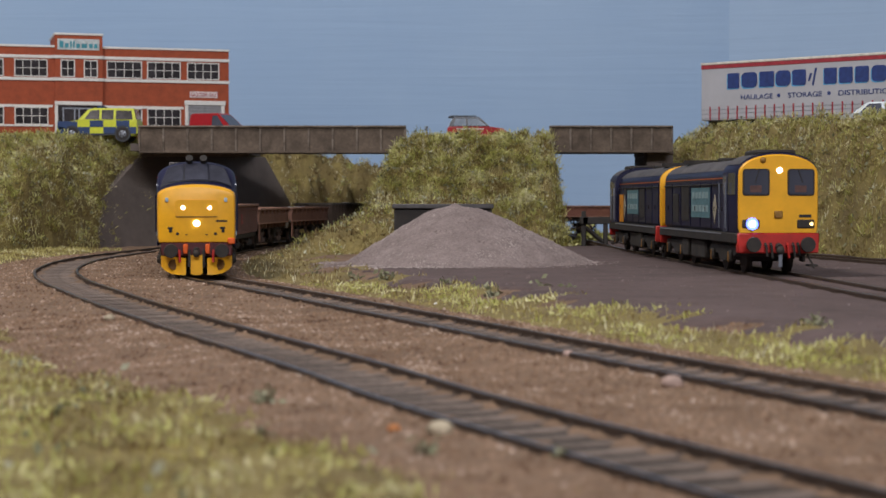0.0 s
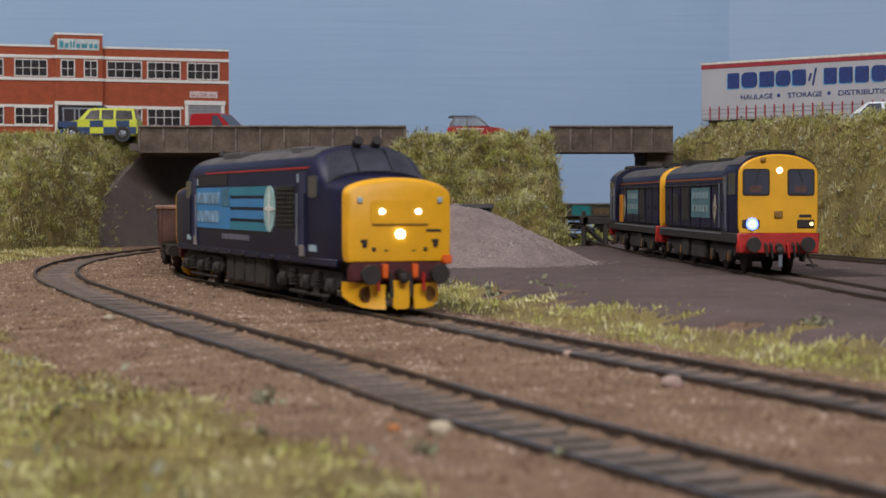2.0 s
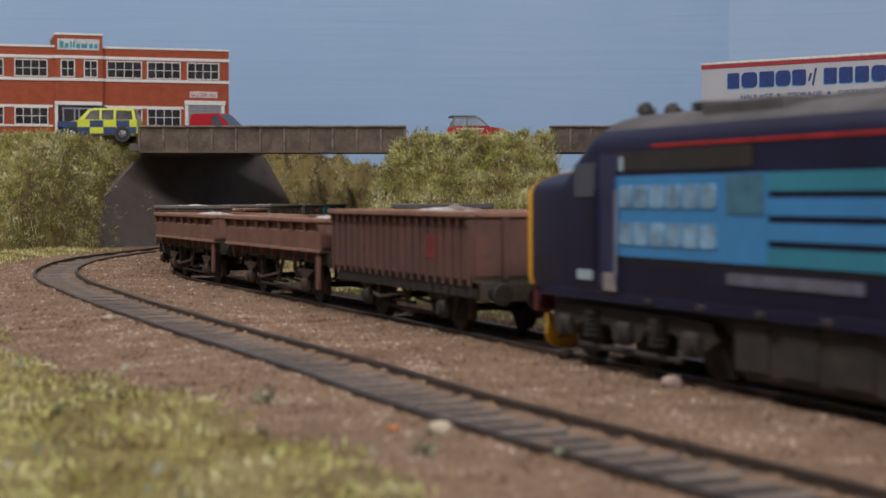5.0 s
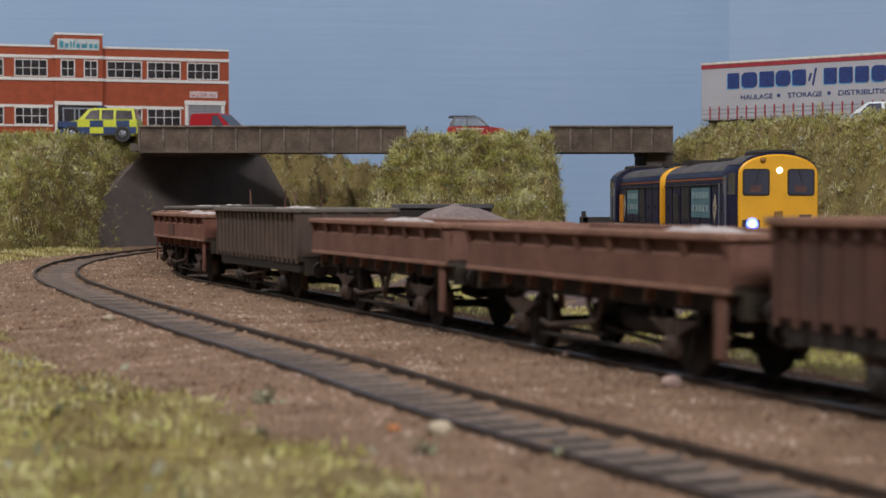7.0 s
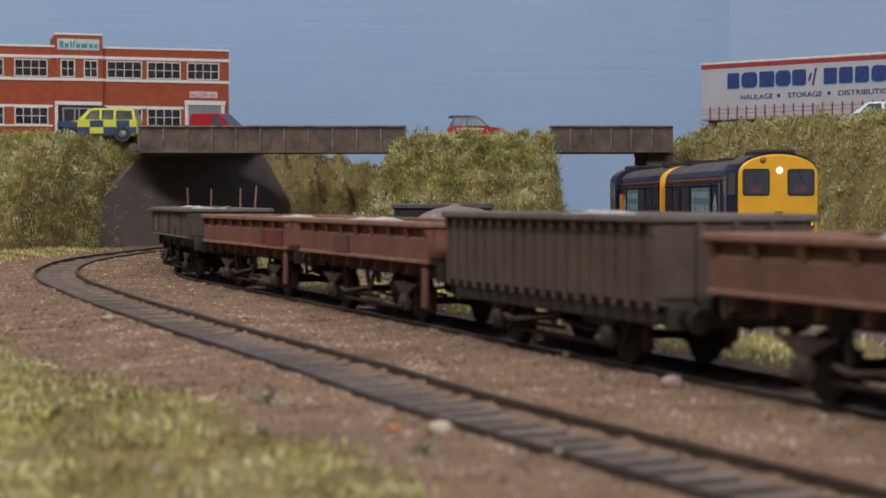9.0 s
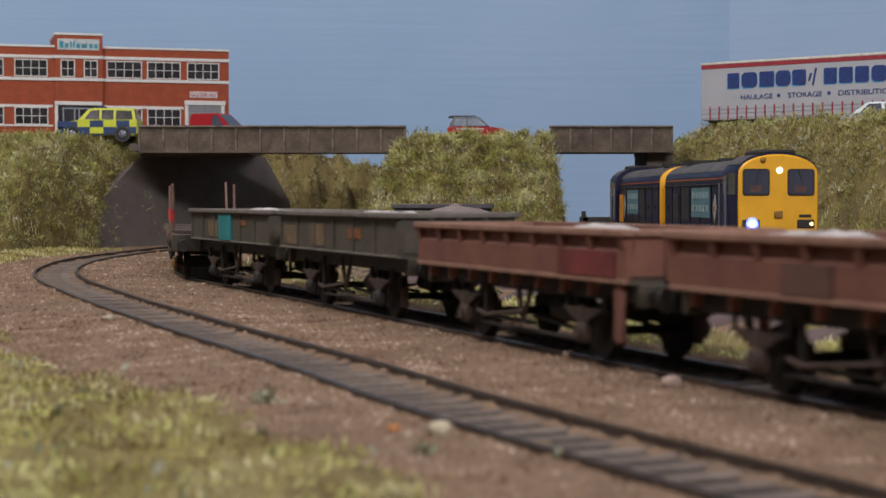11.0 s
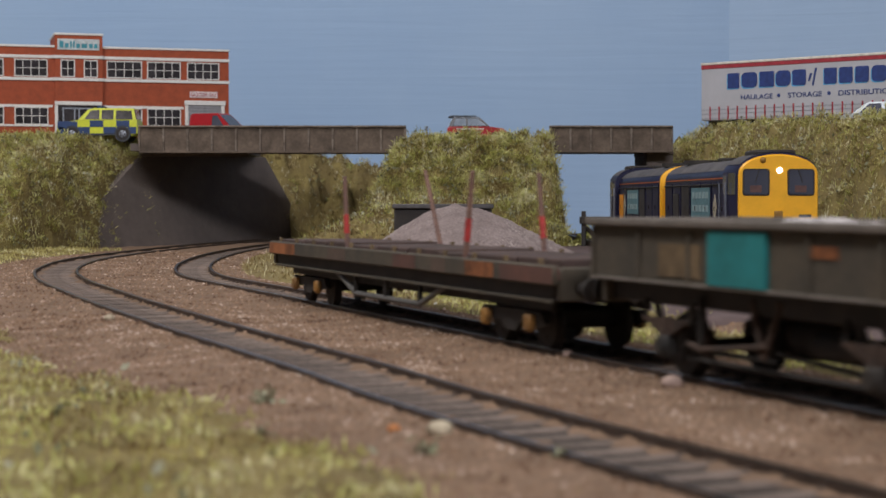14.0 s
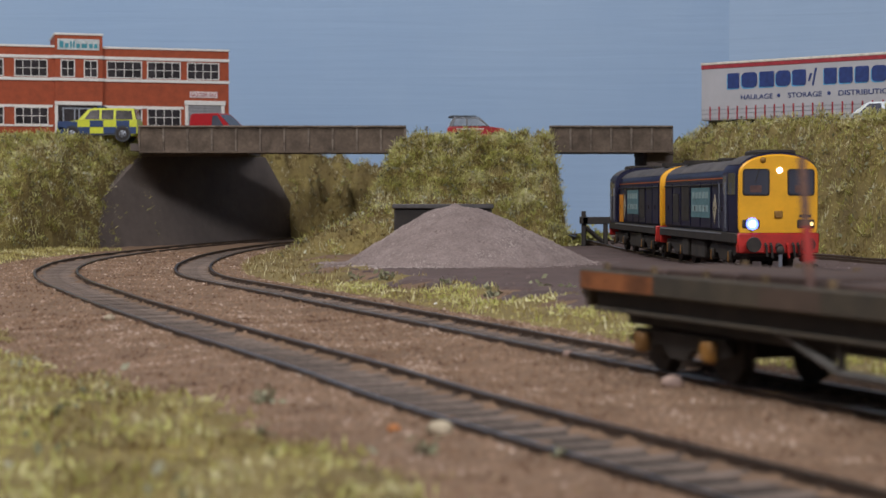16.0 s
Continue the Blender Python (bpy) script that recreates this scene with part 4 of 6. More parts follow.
    for x in (-1.0, -length):
        en = part("end", box(B(), x, x + 1.0, -w + 1, w - 1, z0, z1, 0.2), paint, th)
        o = 1 if x > -2 else -1
        xe = 0.0 if x > -2 else -length
        for y in (-8, 0, 8):
            part("rib", box(B(), xe - o * 0.1, xe + o * 0.9, y - 0.8, y + 0.8, z0, z1 - 1.4, 0.2), paint, en)
        part("top_rail", box(B(), xe - o * 1.4, xe + o * 1.0, -w + 1.4, w - 1.4, z1 - 1.4, z1 + 0.15, 0.35), rail_paint, en)
        part("headstock", box(B(), xe - o * 2.0, xe + o * 0.3, -14.5, 14.5, z0 - 5.2, z0 - 0.5, 0.3), GREYD, th)
        buffer_pair(th, xe, z0 - 3.2, 11.0, o * 6.5, 2.7)
        part("coupling", cyl(B(), (xe, 0, z0 - 3.4), (xe + o * 6.5, 0, z0 - 4.6), 0.8, seg=8), BLACK, th)
    for x in (-26.0, -length + 26.0):
        WHEELSETS.append((wheelset(th, x, 6.2, m=BLACK), 6.2))
    part("brake_cylinder", cyl(B(), (-length * 0.5 - 8, 0, 9), (-length * 0.5 + 6, 0, 9), 3.2), BLACK, th)
    if load:
        spoil(th, -length + 1.2, -1.2, z1 - 1.0, hump, seed)
    return th


LOWZ, RIBZ, TALLZ = (17.7, 28.0), (14.2, 31.0), (18.3, 30.2)
CONSIST = [
    (272, "rib", RUSTD, 115, "dark rusty ribbed open wagon with a red paint blotch", [("paint_blotch", 0.2, 0.28, 19, 25, BLOT, "red paint blotch")], 0.4),
    (400, "low", RUST, 123, "low rusty-brown engineers' wagon with worn top rail", [("rust_patch", 0.42, 0.5, 20, 23.2, RUSTY, "orange rust patch")], 0.7),
    (539, "low", RUST, 119, "low rusty-brown engineers' wagon with spoil load", [("paint_patch", 0.6, 0.64, 18.6, 23.6, RUSTD, "darker repaired panel")], 0.3),
    (677, "rib", GREYB, 110, "tall grimy grey-brown ribbed open wagon", None, 0.45),
    (802, "low", RUSTR, 120, "low red-brown engineers' wagon with spoil load", [("door_panel", 0.56, 0.68, 18.4, 23.6, RUSTD, "dark door panel")], 0.2),
    (939, "low", RUSTR, 119, "low red-brown engineers' wagon with a dull red panel", [("door_panel", 0.04, 0.26, 18.4, 23.6, REDP, "dull red replacement panel")], 0.6),
    (1075, "tall", GREYD, 121, "dark grey open wagon with tan and rust patches", [("tan_patch", 0.58, 0.7, 19.6, 26.6, TAN, "tan plank patch"), ("rust_patch", 0.28, 0.38, 22.5, 25.5, RUSTY, "orange rust patch"), ("tan_patch", 0.82, 0.96, 19.4, 25.6, TAN, "tan plank patch")], 0.5),
    (1211, "tall", GREYD, 119, "dark grey open wagon with one teal panel", [("door_panel", 0.44, 0.60, 18.7, 28.4, TEALP, "teal replacement panel"), ("tan_patch", 0.63, 0.76, 19.6, 25.8, TAN, "tan plank patch"), ("rust_patch", 0.27, 0.33, 24.5, 26.5, RUSTY, "orange rust patch")], 0.5),
]
for n, (offset, kind, paint, length, label, extra, hump) in enumerate(CONSIST):
    za, zb = {"low": LOWZ, "rib": RIBZ, "tall": TALLZ}[kind]
    wg = wagon(kind, paint, length, label, za, zb, extra, hump, n * 1.7)
    TRAIN.append((wg, offset, 26.0, length - 26.0))


def flat_wagon(length):
    th = thing("flat_wagon", "long rusty bogie flat wagon with upright stakes", "wagon", group="wagons of the train")
    part("deck", box(B(), -length, 0, -17, 17, 14.5, 17.2, 0.3), RUSTD, th, "rust-brown plank deck")
    for s in (-1, 1):
        bm = box(B(), -length, 0, s * 16.2, s * 17.6, 13.4, 17.8, 0.4)
        sd = part("side_beam", bm, GREYD, th)
        for a, b, m in ((0.5, 30, RUSTD), (34, 52, RUSTY), (66, 76, GREYB), (88, 106, RUSTD), (150, 168, GREYB), (206, 237, RUSTY)):
            side_panel("rust_patch", -b, -a, s * 17.6, 13.8, 17.3, m, sd, "faded rust-stained stretch", 0.12)
        for k in range(12):
            x = -length + 10 + k * (length - 20) / 11
            part("deck_cleat", box(B(), x - 0.6, x + 0.6, s * 15.6, s * 16.6, 17.0, 19.2, 0.15), TAN, sd, "small pale timber cleat")
        # black here also paints the shadow band below the deck edge
        part("lower_beam", box(B(), -length + 4, -4, s * 14.2, s * 15.6, 9.8, 13.6, 0.3), BLACK, th, "side girder, black for the shadow band under the deck")
        part("beam_flange", box(B(), -length + 4, -4, s * 15.4, s * 16.4, 9.4, 10.1, 0.15), GREYD, th)
        for xa, za, xb, zb in ((-72, 10.2, -92, 4.2), (-92, 4.2, -148, 4.2), (-148, 4.2, -168, 10.2)):
            part("truss_rod", cyl(B(), (xa, s * 14.8, za), (xb, s * 14.8, zb), 0.8, seg=8), mat("dull_grey_rod", (0.11, 0.105, 0.10), 0.6), th, "grey truss rod")
        for x in (-92, -120, -148):
            part("truss_post", box(B(), x - 0.8, x + 0.8, s * 14.2, s * 15.4, 4.2, 11, 0.2), BOGIE, th)
        part("sole_girder", box(B(), -length + 12, -12, s * 11.0, s * 12.4, 7.0, 13.4, 0.3), BLACK, th)
    for k in range(9):
        x0 = -length + 6 + k * 25.4
        part("deck_load", box(B(), x0, x0 + 24.6, -14.5 + 0.5 * (k % 3), 14.2 - (k % 2) * 0.8, 17.1, 18.5 + (k % 3) * 0.25, 0.3), mat("dark_brown_plate", (0.085, 0.052, 0.043), 0.85, var=0.25, scale=80, fine=0.2), th, "rusty plate lying on the deck")
    for x, y, lean, tall, red in ((-157, -14.5, -8, 23, 1), (-153, 14.5, -38, 25, 0), (-60, -14.5, 13, 23, 1), (-76, 14.5, -11, 23, 1)):
        top = (x + tall * math.sin(radians(lean)), y, 16 + tall)
        sk = part("stake", cyl(B(), (x, y, 15), top, 0.8, 0.65, seg=8), mat("faded_stake_wood", (0.22, 0.12, 0.085), 0.85, color2=(0.12, 0.07, 0.06)), th, "faded rusty stake")
        if red:
            a, b = 0.28, 0.52
            part("red_band", cyl(B(), (x + (top[0] - x) * a, y, 15 + (tall + 1) * a), (x + (top[0] - x) * b, y, 15 + (tall + 1) * b), 0.9, 0.85, seg=8), mat("faded_red_band", (0.42, 0.035, 0.03), 0.7), sk, "faded red band")
    for xc in (-34, -length + 34):
        bg = part("bogie", box(B(), xc - 14, xc + 14, -9, 9, 5, 9, 0.5), BLACK, th)
        for s in (-1, 1):
            bm = B()
            prism(bm, [(xc - 20, 6), (xc - 17, 8.6), (xc + 17, 8.6), (xc + 20, 6), (xc + 15, 5.2), (xc + 6, 6.0), (xc + 3, 3.6), (xc - 3, 3.6), (xc - 6, 6.0), (xc - 15, 5.2)], "y", s * 11.6, s * 13.2)
            part("side_frame", bm, BLACK, bg, smooth=0)
            for dx in (-13, 13):
                part("axle_box", box(B(), xc + dx - 2, xc + dx + 2, s * 13.0, s * 15.0, 4.0, 8.0, 0.6), mat("ochre_axle_box", (0.36, 0.17, 0.03), 0.7, color2=(0.12, 0.06, 0.02)), bg, "ochre-yellow axle box")
        for dx in (-13, 13):
            WHEELSETS.append((wheelset(th, xc + dx, 5.6, m=BLACK), 5.6))
    for xe, o in ((0, 1), (-length, -1)):
        part("headstock", box(B(), xe - o * 2, xe + o * 0.4, -16, 16, 10, 17.4, 0.4), GREYD, th)
        buffer_pair(th, xe, 12.6, 11.0, o * 6.5, 2.7)
        part("coupling", cyl(B(), (xe, 0, 11), (xe + o * 6, 0, 9.8), 0.8, seg=8), BLACK, th)
    return th


flat = flat_wagon(238)
for piece in flat.children:
    if piece.name.split(".")[0] not in ("bogie", "wheelset"):
        piece.location.z += 2.0 * MM
TRAIN.append((flat, 1347, 34.0, 204.0))


def class20(cab_leads):
    """Bonneted locomotive; the cab front is at 0 and the bonnet end at -174."""
    if cab_leads:
        th = thing("diesel_locomotive", "dark blue diesel locomotive with yellow cab front and lit lamps", "locomotive", group="locomotives in the yard")
    else:
        th = thing("diesel_locomotive", "dark blue diesel locomotive with yellow bonnet end, coupled behind another", "locomotive", group="locomotives in the yard")
    cab = [(0.0, 16.6, 17.4, 40.5, 49.6), (-1.0, 16.9, 17.2, 41.0, 50.4), (-27, 16.9, 17.2, 41.0, 50.4)]
    part("cab", body_loft(cab), NAVY, th)
    fr = part("cab_front", body_loft([(0.9, 16.1, 17.4, 40.3, 49.0), (0.2, 16.6, 17.4, 40.6, 49.6), (-0.6, 16.6, 17.4, 40.6, 49.6)]), YELLOW, th, "bright yellow cab front")
    for s in (-1, 1):
        wf = part("window_frame", prism(B(), round_rect(s * 9.3 - 5.6, s * 9.3 + 5.6, 32.6, 43.6, 1.2), "x", 0.5, 1.25), BLACK, fr, smooth=0)
        part("window_pane", prism(B(), round_rect(s * 9.3 - 4.9, s * 9.3 + 4.9, 33.2, 43.0, 0.9), "x", 1.2, 1.4), GLASS, wf, "dark cab window", smooth=0)
        # driver figure as a dim orange plate on the pane, dimmed by colour
        part("seat_shape", box(B(), 1.35, 1.45, s * 9.3 - 2.6, s * 9.3 + 2.2, 34.0, 36.8, 0.04), mat("dim_orange_shape", (0.11, 0.05, 0.042), 0.7), wf, "dim orange driver figure, laid on the glass")
        part("wiper", cyl(B(), (1.6, s * 8, 43.6), (1.6, s * 9.8, 38), 0.18, seg=5), BLACK, wf)
        part("lamp_cluster", box(B(), 0.5, 1.5, s * 11.4 - 3.6, s * 11.4 + 3.6, 19.2, 22.8, 0.4), BLACK, fr, "black lamp cluster")
    part("top_lamp", disc(B(), 0.8, 1.2, 0.4, 43.0, 1.15), LAMPGLOW if cab_leads else WHITE, fr, "lit white top lamp")
    part("head_lamp", disc(B(), 1.4, 2.0, -11.0, 21.0, 2.5), LAMPBLUE if cab_leads else WHITE, fr, "lamp disc that stands for the blue glow round the core")
    part("lamp_core", disc(B(), 1.9, 2.2, -11.0, 21.0, 1.3), LAMPGLOW if cab_leads else WHITE, fr, "glowing white lamp core")
    part("marker_lamp", disc(B(), 1.4, 1.9, 13.6, 21.0, 0.75), LAMPWARM if cab_leads else WHITE, fr, "small warm lamp")
    part("cable_socket", box(B(), 0.6, 2.0, -1.7, 1.7, 23.4, 26.4, 0.4), mat("ochre_socket", (0.3, 0.15, 0.02), 0.6), fr, "ochre cable socket")
    part("number_bar", box(B(), 0.7, 1.1, 8.6, 13.6, 23.7, 24.9), BLACK, fr)
    part("horn", ball(B(), (1.0, -6.5, 47.2), 1.3), mat("ochre_socket", (0.3, 0.15, 0.02)), fr)
    # bonnet
    bon = [(-26.5, 14.6, 17.2, 39.5, 48.6), (-172.5, 14.6, 17.2, 39.5, 48.6), (-174, 14.0, 17.6, 39.0, 47.8)]
    bn = part("bonnet", body_loft(bon), NAVY, th)
    part("bonnet_end", body_loft([(-173, 14.7, 17.2, 39.6, 48.7), (-174.3, 14.4, 17.4, 39.2, 48.2), (-174.8, 13.4, 18.0, 38, 47)]), YELLOW, th, "yellow bonnet end")
    bm = B()
    loft(bm, [[(x, y, arch(y, 14.6, 39.5, 48.6) + 0.25) for y in np.linspace(-13.6, 13.6, 13)] for x in (-27, -80, -130, -171.5)], closed=False)
    part("roof", bm, ROOFGREY, th, "dusty grey bonnet roof")
    bm = B()
    loft(bm, [[(x, y, arch(y, 16.9, 41.0, 50.4) + 0.25) for y in np.linspace(-15.5, 15.5, 13)] for x in (-1.2, -27.0)], closed=False)
    part("cab_roof", bm, ROOFGREY, th, "dusty grey cab roof")
    part("roof_vent", box(B(), -24, -4, -8.5, 8.5, 48.8, 51.6, 0.9), BLACK, th)
    part("roof_fan", disc_z(-150, 0, 48.2, 50.4, 9.5), BLACK, th)
    part("exhaust_port", box(B(), -98, -90, -4, 4, 48, 50.3, 0.5), BLACK, th)
    for s in (-1, 1):
        y = s * 14.6
        part("eaves_stripe", box(B(), -171, -28, y - s * 0.5, y + s * 0.15, 39.9, 40.5), mat("orange_line_paint", (0.4, 0.1, 0.02), 0.5), th, "thin orange line")
        part("footplate", box(B(), -174, 0.5, s * 12, s * 17.3, 13.0, 17.2, 0.3), BLACK, th)
        part("edge_line", box(B(), -172, -28, s * 17.2, s * 17.5, 16.3, 16.9), FRAMEGREY, th, "pale footplate edge")
        dr = [(-29, -44), (-45.5, -58), (-60, -82), (-84, -104), (-106, -128), (-130, -150), (-152, -170)]
        for k, (a, b) in enumerate(dr):
            d = side_panel("bonnet_door", b, a, y, 18.4, 38.6, NAVY, th, thick=0.45)
            part("door_handle", box(B(), (a + b) / 2 - 0.5, (a + b) / 2 + 0.5, y + s * 0.4, y + s * 0.9, 26, 28, 0.1), BLACK, d)
        side_panel("louvre_panel", -126, -108, y + s * 0.45, 21, 38, BLACK, th, "black louvre panel", 0.3)
        lg = side_panel("logo_panel", -103, -62, y + s * 0.4, 22.8, 36.4, mat("grey_teal_vinyl", (0.10, 0.21, 0.24), 0.6), th, "faded teal vinyl panel", 0.25)
        for z0 in (31.5, 25.5):
            for k in range(5):
                side_panel("letter_bar", -100 + k * 7.4, -94.4 + k * 7.4, y + s * 0.65, z0, z0 + 3.0, mat("faded_letter_vinyl", (0.27, 0.38, 0.4), 0.6), lg, thick=0.15)
        bm = B()
        prism(bm, [(-51, 20.4), (-47.2, 27), (-51, 33.6), (-54.8, 27)], "y", y + s * 0.3, y + s * 0.7)
        part("diamond_mark", bm, mat("pale_buff_vinyl", (0.42, 0.38, 0.28), 0.6), th, "pale buff diamond mark", smooth=0)
        side_panel("bonnet_grille", -148 if cab_leads else -46, -134 if cab_leads else -31, y + s * 0.45, 17.8 if not cab_leads else 20, 34, mat("orange_panel_paint", (0.7, 0.27, 0.015), 0.5) if not cab_leads else BLACK, th, "orange side panel" if not cab_leads else "black grille", 0.3)
        cw = side_panel("cab_window", -30.0 + 14, -15.5 + 12.5, s * 16.9, 33.0, 42.0, GLASS, th, "cab side window", 0.3, r=0.8)
        side_panel("cab_door", -25.5, -17.5, s * 16.9, 17.6, 42.4, mat("grey_blue_door", (0.035, 0.037, 0.075), 0.5), th, "navy cab door with pale window", 0.35)
        side_panel("door_window", -24.5, -18.5, s * 17.3, 33.0, 41.0, mat("hazy_glass", (0.16, 0.16, 0.19), 0.2), th, "hazy door window", 0.15)
        for x in (-28.0, -15.8):
            part("handrail", cyl(B(), (x, s * 18.3, 19), (x, s * 18.3, 38), 0.3, seg=6), FRAMEGREY, th)
        part("side_handrail", cyl(B(), (-170, s * 15.6, 37.6), (-30, s * 15.6, 37.6), 0.3, seg=6), BLACK, th)
    for xe, o in ((0.5, 1), (-174, -1)):
        part("buffer_beam", box(B(), xe - o * 2.5, xe + o * 0.8, -16.9, 16.9, 9.0, 17.3, 0.5), RED, th, "bright red buffer beam")
        buffer_pair(th, xe, 12.6, 11.2, o * 6.0, 3.2)
        bm = B()
        cyl(bm, (xe, 0, 12), (xe + o * 4, 0, 11.4), 1.4, seg=10)
        ball(bm, (xe + o * 4.4, 0, 10.2), 1.8)
        part("coupling_hook", bm, BLACK, th)
        part("coupling_link", cyl(B(), (xe + o * 4.4, 0, 10), (xe + o * 4.2, 0, 3.6), 0.8, seg=8), FRAMEGREY, th, "hanging steel coupling link")
        for y in (-5.4, -3.2, 3.6, 6.0, 8.0):
            bm = B()
            cyl(bm, (xe + o * 0.6, y, 13.0), (xe + o * 2.2, y, 12.0), 0.6, seg=8)
            cyl(bm, (xe + o * 2.2, y, 12.2), (xe + o * 2.0, y + 0.6, 6.0 + abs(y) * 0.3), 0.5, seg=8)
            part("air_pipe", bm, BLACK if y != 3.6 else RED, th)
        part("guard_iron", cyl(B(), (xe - o, 12.5, 8.5), (xe + o * 2.5, 14.5, 3.0), 0.5, seg=6), BLACK, th)
        part("step", box(B(), xe - o * 4, xe + o * 1.0, 12.5, 16.5, 3.6, 4.4, 0.2), BLACK, th)
    part("underframe", box(B(), -170, -3, -12, 12, 7.5, 13.4, 0.4), BLACK, th)
    part("fuel_tank", box(B(), -104, -72, -15.0, 15.0, 4.0, 13.0, 1.0), BOGIE, th, "dusty fuel tank")
    part("battery_box", box(B(), -120, -106, -16.0, 16.0, 4.5, 13.0, 0.6), BOGIE, th)
    for xc in (-36, -140):
        bg = part("bogie", box(B(), xc - 20, xc + 20, -9, 9, 5, 9.5, 0.5), BLACK, th)
        for s in (-1, 1):
            bm = B()
            prism(bm, [(xc - 27, 9), (xc - 25, 11.4), (xc + 25, 11.4), (xc + 27, 9), (xc + 22, 7.4), (xc + 10, 8.0), (xc + 6, 5.4), (xc - 6, 5.4), (xc - 10, 8.0), (xc - 22, 7.4)], "y", s * 12.8, s * 14.8)
            part("side_frame", bm, BLACK, bg, smooth=0)
            for dx in (-17, 17):
                part("axle_box", box(B(), xc + dx - 2.4, xc + dx + 2.4, s * 14.4, s * 16.2, 4.8, 9.6, 0.6), BOGIE, bg)
                part("oil_level_plate", box(B(), xc + dx - 0.6, xc + dx + 0.6, s * 16.1, s * 16.5, 4.8, 9.2, 0.1), mat("ochre_axle_box", (0.36, 0.17, 0.03)), bg, "ochre-yellow strip")
        for dx in (-17, 17):
            wheelset(th, xc + dx, 7.0, m=BLACK)
    return th


def stand_on(th, line, s, f, b, z, reverse=False, length=0.0):
    a, c = line.at(s - f), line.at(s - b)
    d = (a - c) / np.hypot(*(a - c))
    nose = a + d * f
    ang = math.degrees(math.atan2(d[1], d[0]))
    if reverse:
        nose = nose - d * length
        ang += 180
    th.matrix_world = at_mm(nose[0], nose[1], z, ang)


SC = s_near(TRACK_C, 135, 696)
stand_on(class20(True), TRACK_C, SC, 36, 140, RAILTOP + YARDRISE)
stand_on(class20(False), TRACK_C, SC - 187, 36, 140, RAILTOP + YARDRISE, True, 174)

# ---------- lettering ----------


def lettering(name, text, size, m, parent, place, stretch=1.0, label=""):
    """Words as a thin mesh; place is a pose in the parent's space, size the height of capitals in millimetres."""
    cu = bpy.data.curves.new(name, "FONT")
    cu.body, cu.size, cu.extrude, cu.align_x = text, size * 1.38 * MM, 0.15 * MM, "LEFT"
    tmp = new(name, cu)
    bpy.context.view_layer.update()
    me = bpy.data.meshes.new_from_object(tmp.evaluated_get(bpy.context.evaluated_depsgraph_get()))
    bpy.data.objects.remove(tmp)
    me.materials.clear()
    me.materials.append(m)
    ob = new(name, me)
    ob.parent = parent
    ob.matrix_local = place @ Matrix.Diagonal((stretch, 1, 1, 1))
    if label:
        tagged(ob, label)
    return ob


# ---------- factory ----------
INK_RED = mat("red_sign_ink", (0.35, 0.005, 0.02), 0.6)
INK_TEAL = mat("teal_sign_ink", (0.05, 0.28, 0.36), 0.6)
INK_BLUE = mat("navy_sign_ink", (0.02, 0.045, 0.19), 0.6)
INK_SKY = mat("sky_sign_shadow", (0.12, 0.42, 0.75), 0.6)
SIGNBOARD = mat("pale_sign_board", (0.55, 0.6, 0.62), 0.6)


def multi_pane(th, x0, x1, z0, z1, cols, y=0.0, rows=2):
    win = part("window", box(B(), x0, x1, y - 0.2, y + 0.6, z0, z1), PANE, th, "white metal-framed window with dark panes", smooth=0)
    fr = B()
    box(fr, x0 - 0.5, x1 + 0.5, y - 0.9, y + 0.3, z1 - 0.5, z1 + 0.4)
    box(fr, x0 - 0.5, x1 + 0.5, y - 0.9, y + 0.3, z0 - 0.4, z0 + 0.5)
    box(fr, x0 - 0.5, x0 + 0.4, y - 0.9, y + 0.3, z0 + 0.5, z1 - 0.5)
    box(fr, x1 - 0.4, x1 + 0.5, y - 0.9, y + 0.3, z0 + 0.5, z1 - 0.5)
    part("frame", fr, STONEW, win, smooth=0)
    for k in range(1, cols):
        x = x0 + (x1 - x0) * k / cols
        part("glazing_bar", box(B(), x - 0.28, x + 0.28, y - 0.7, y + 0.3, z0 + 0.5, z1 - 0.5), STONEW, win, smooth=0)
    for k in range(1, rows):
        z = z0 + (z1 - z0) * k / rows
        part("glazing_bar", box(B(), x0 + 0.4, x1 - 0.4, y - 0.6, y + 0.3, z - 0.25, z + 0.25), STONEW, win, smooth=0)
    return win


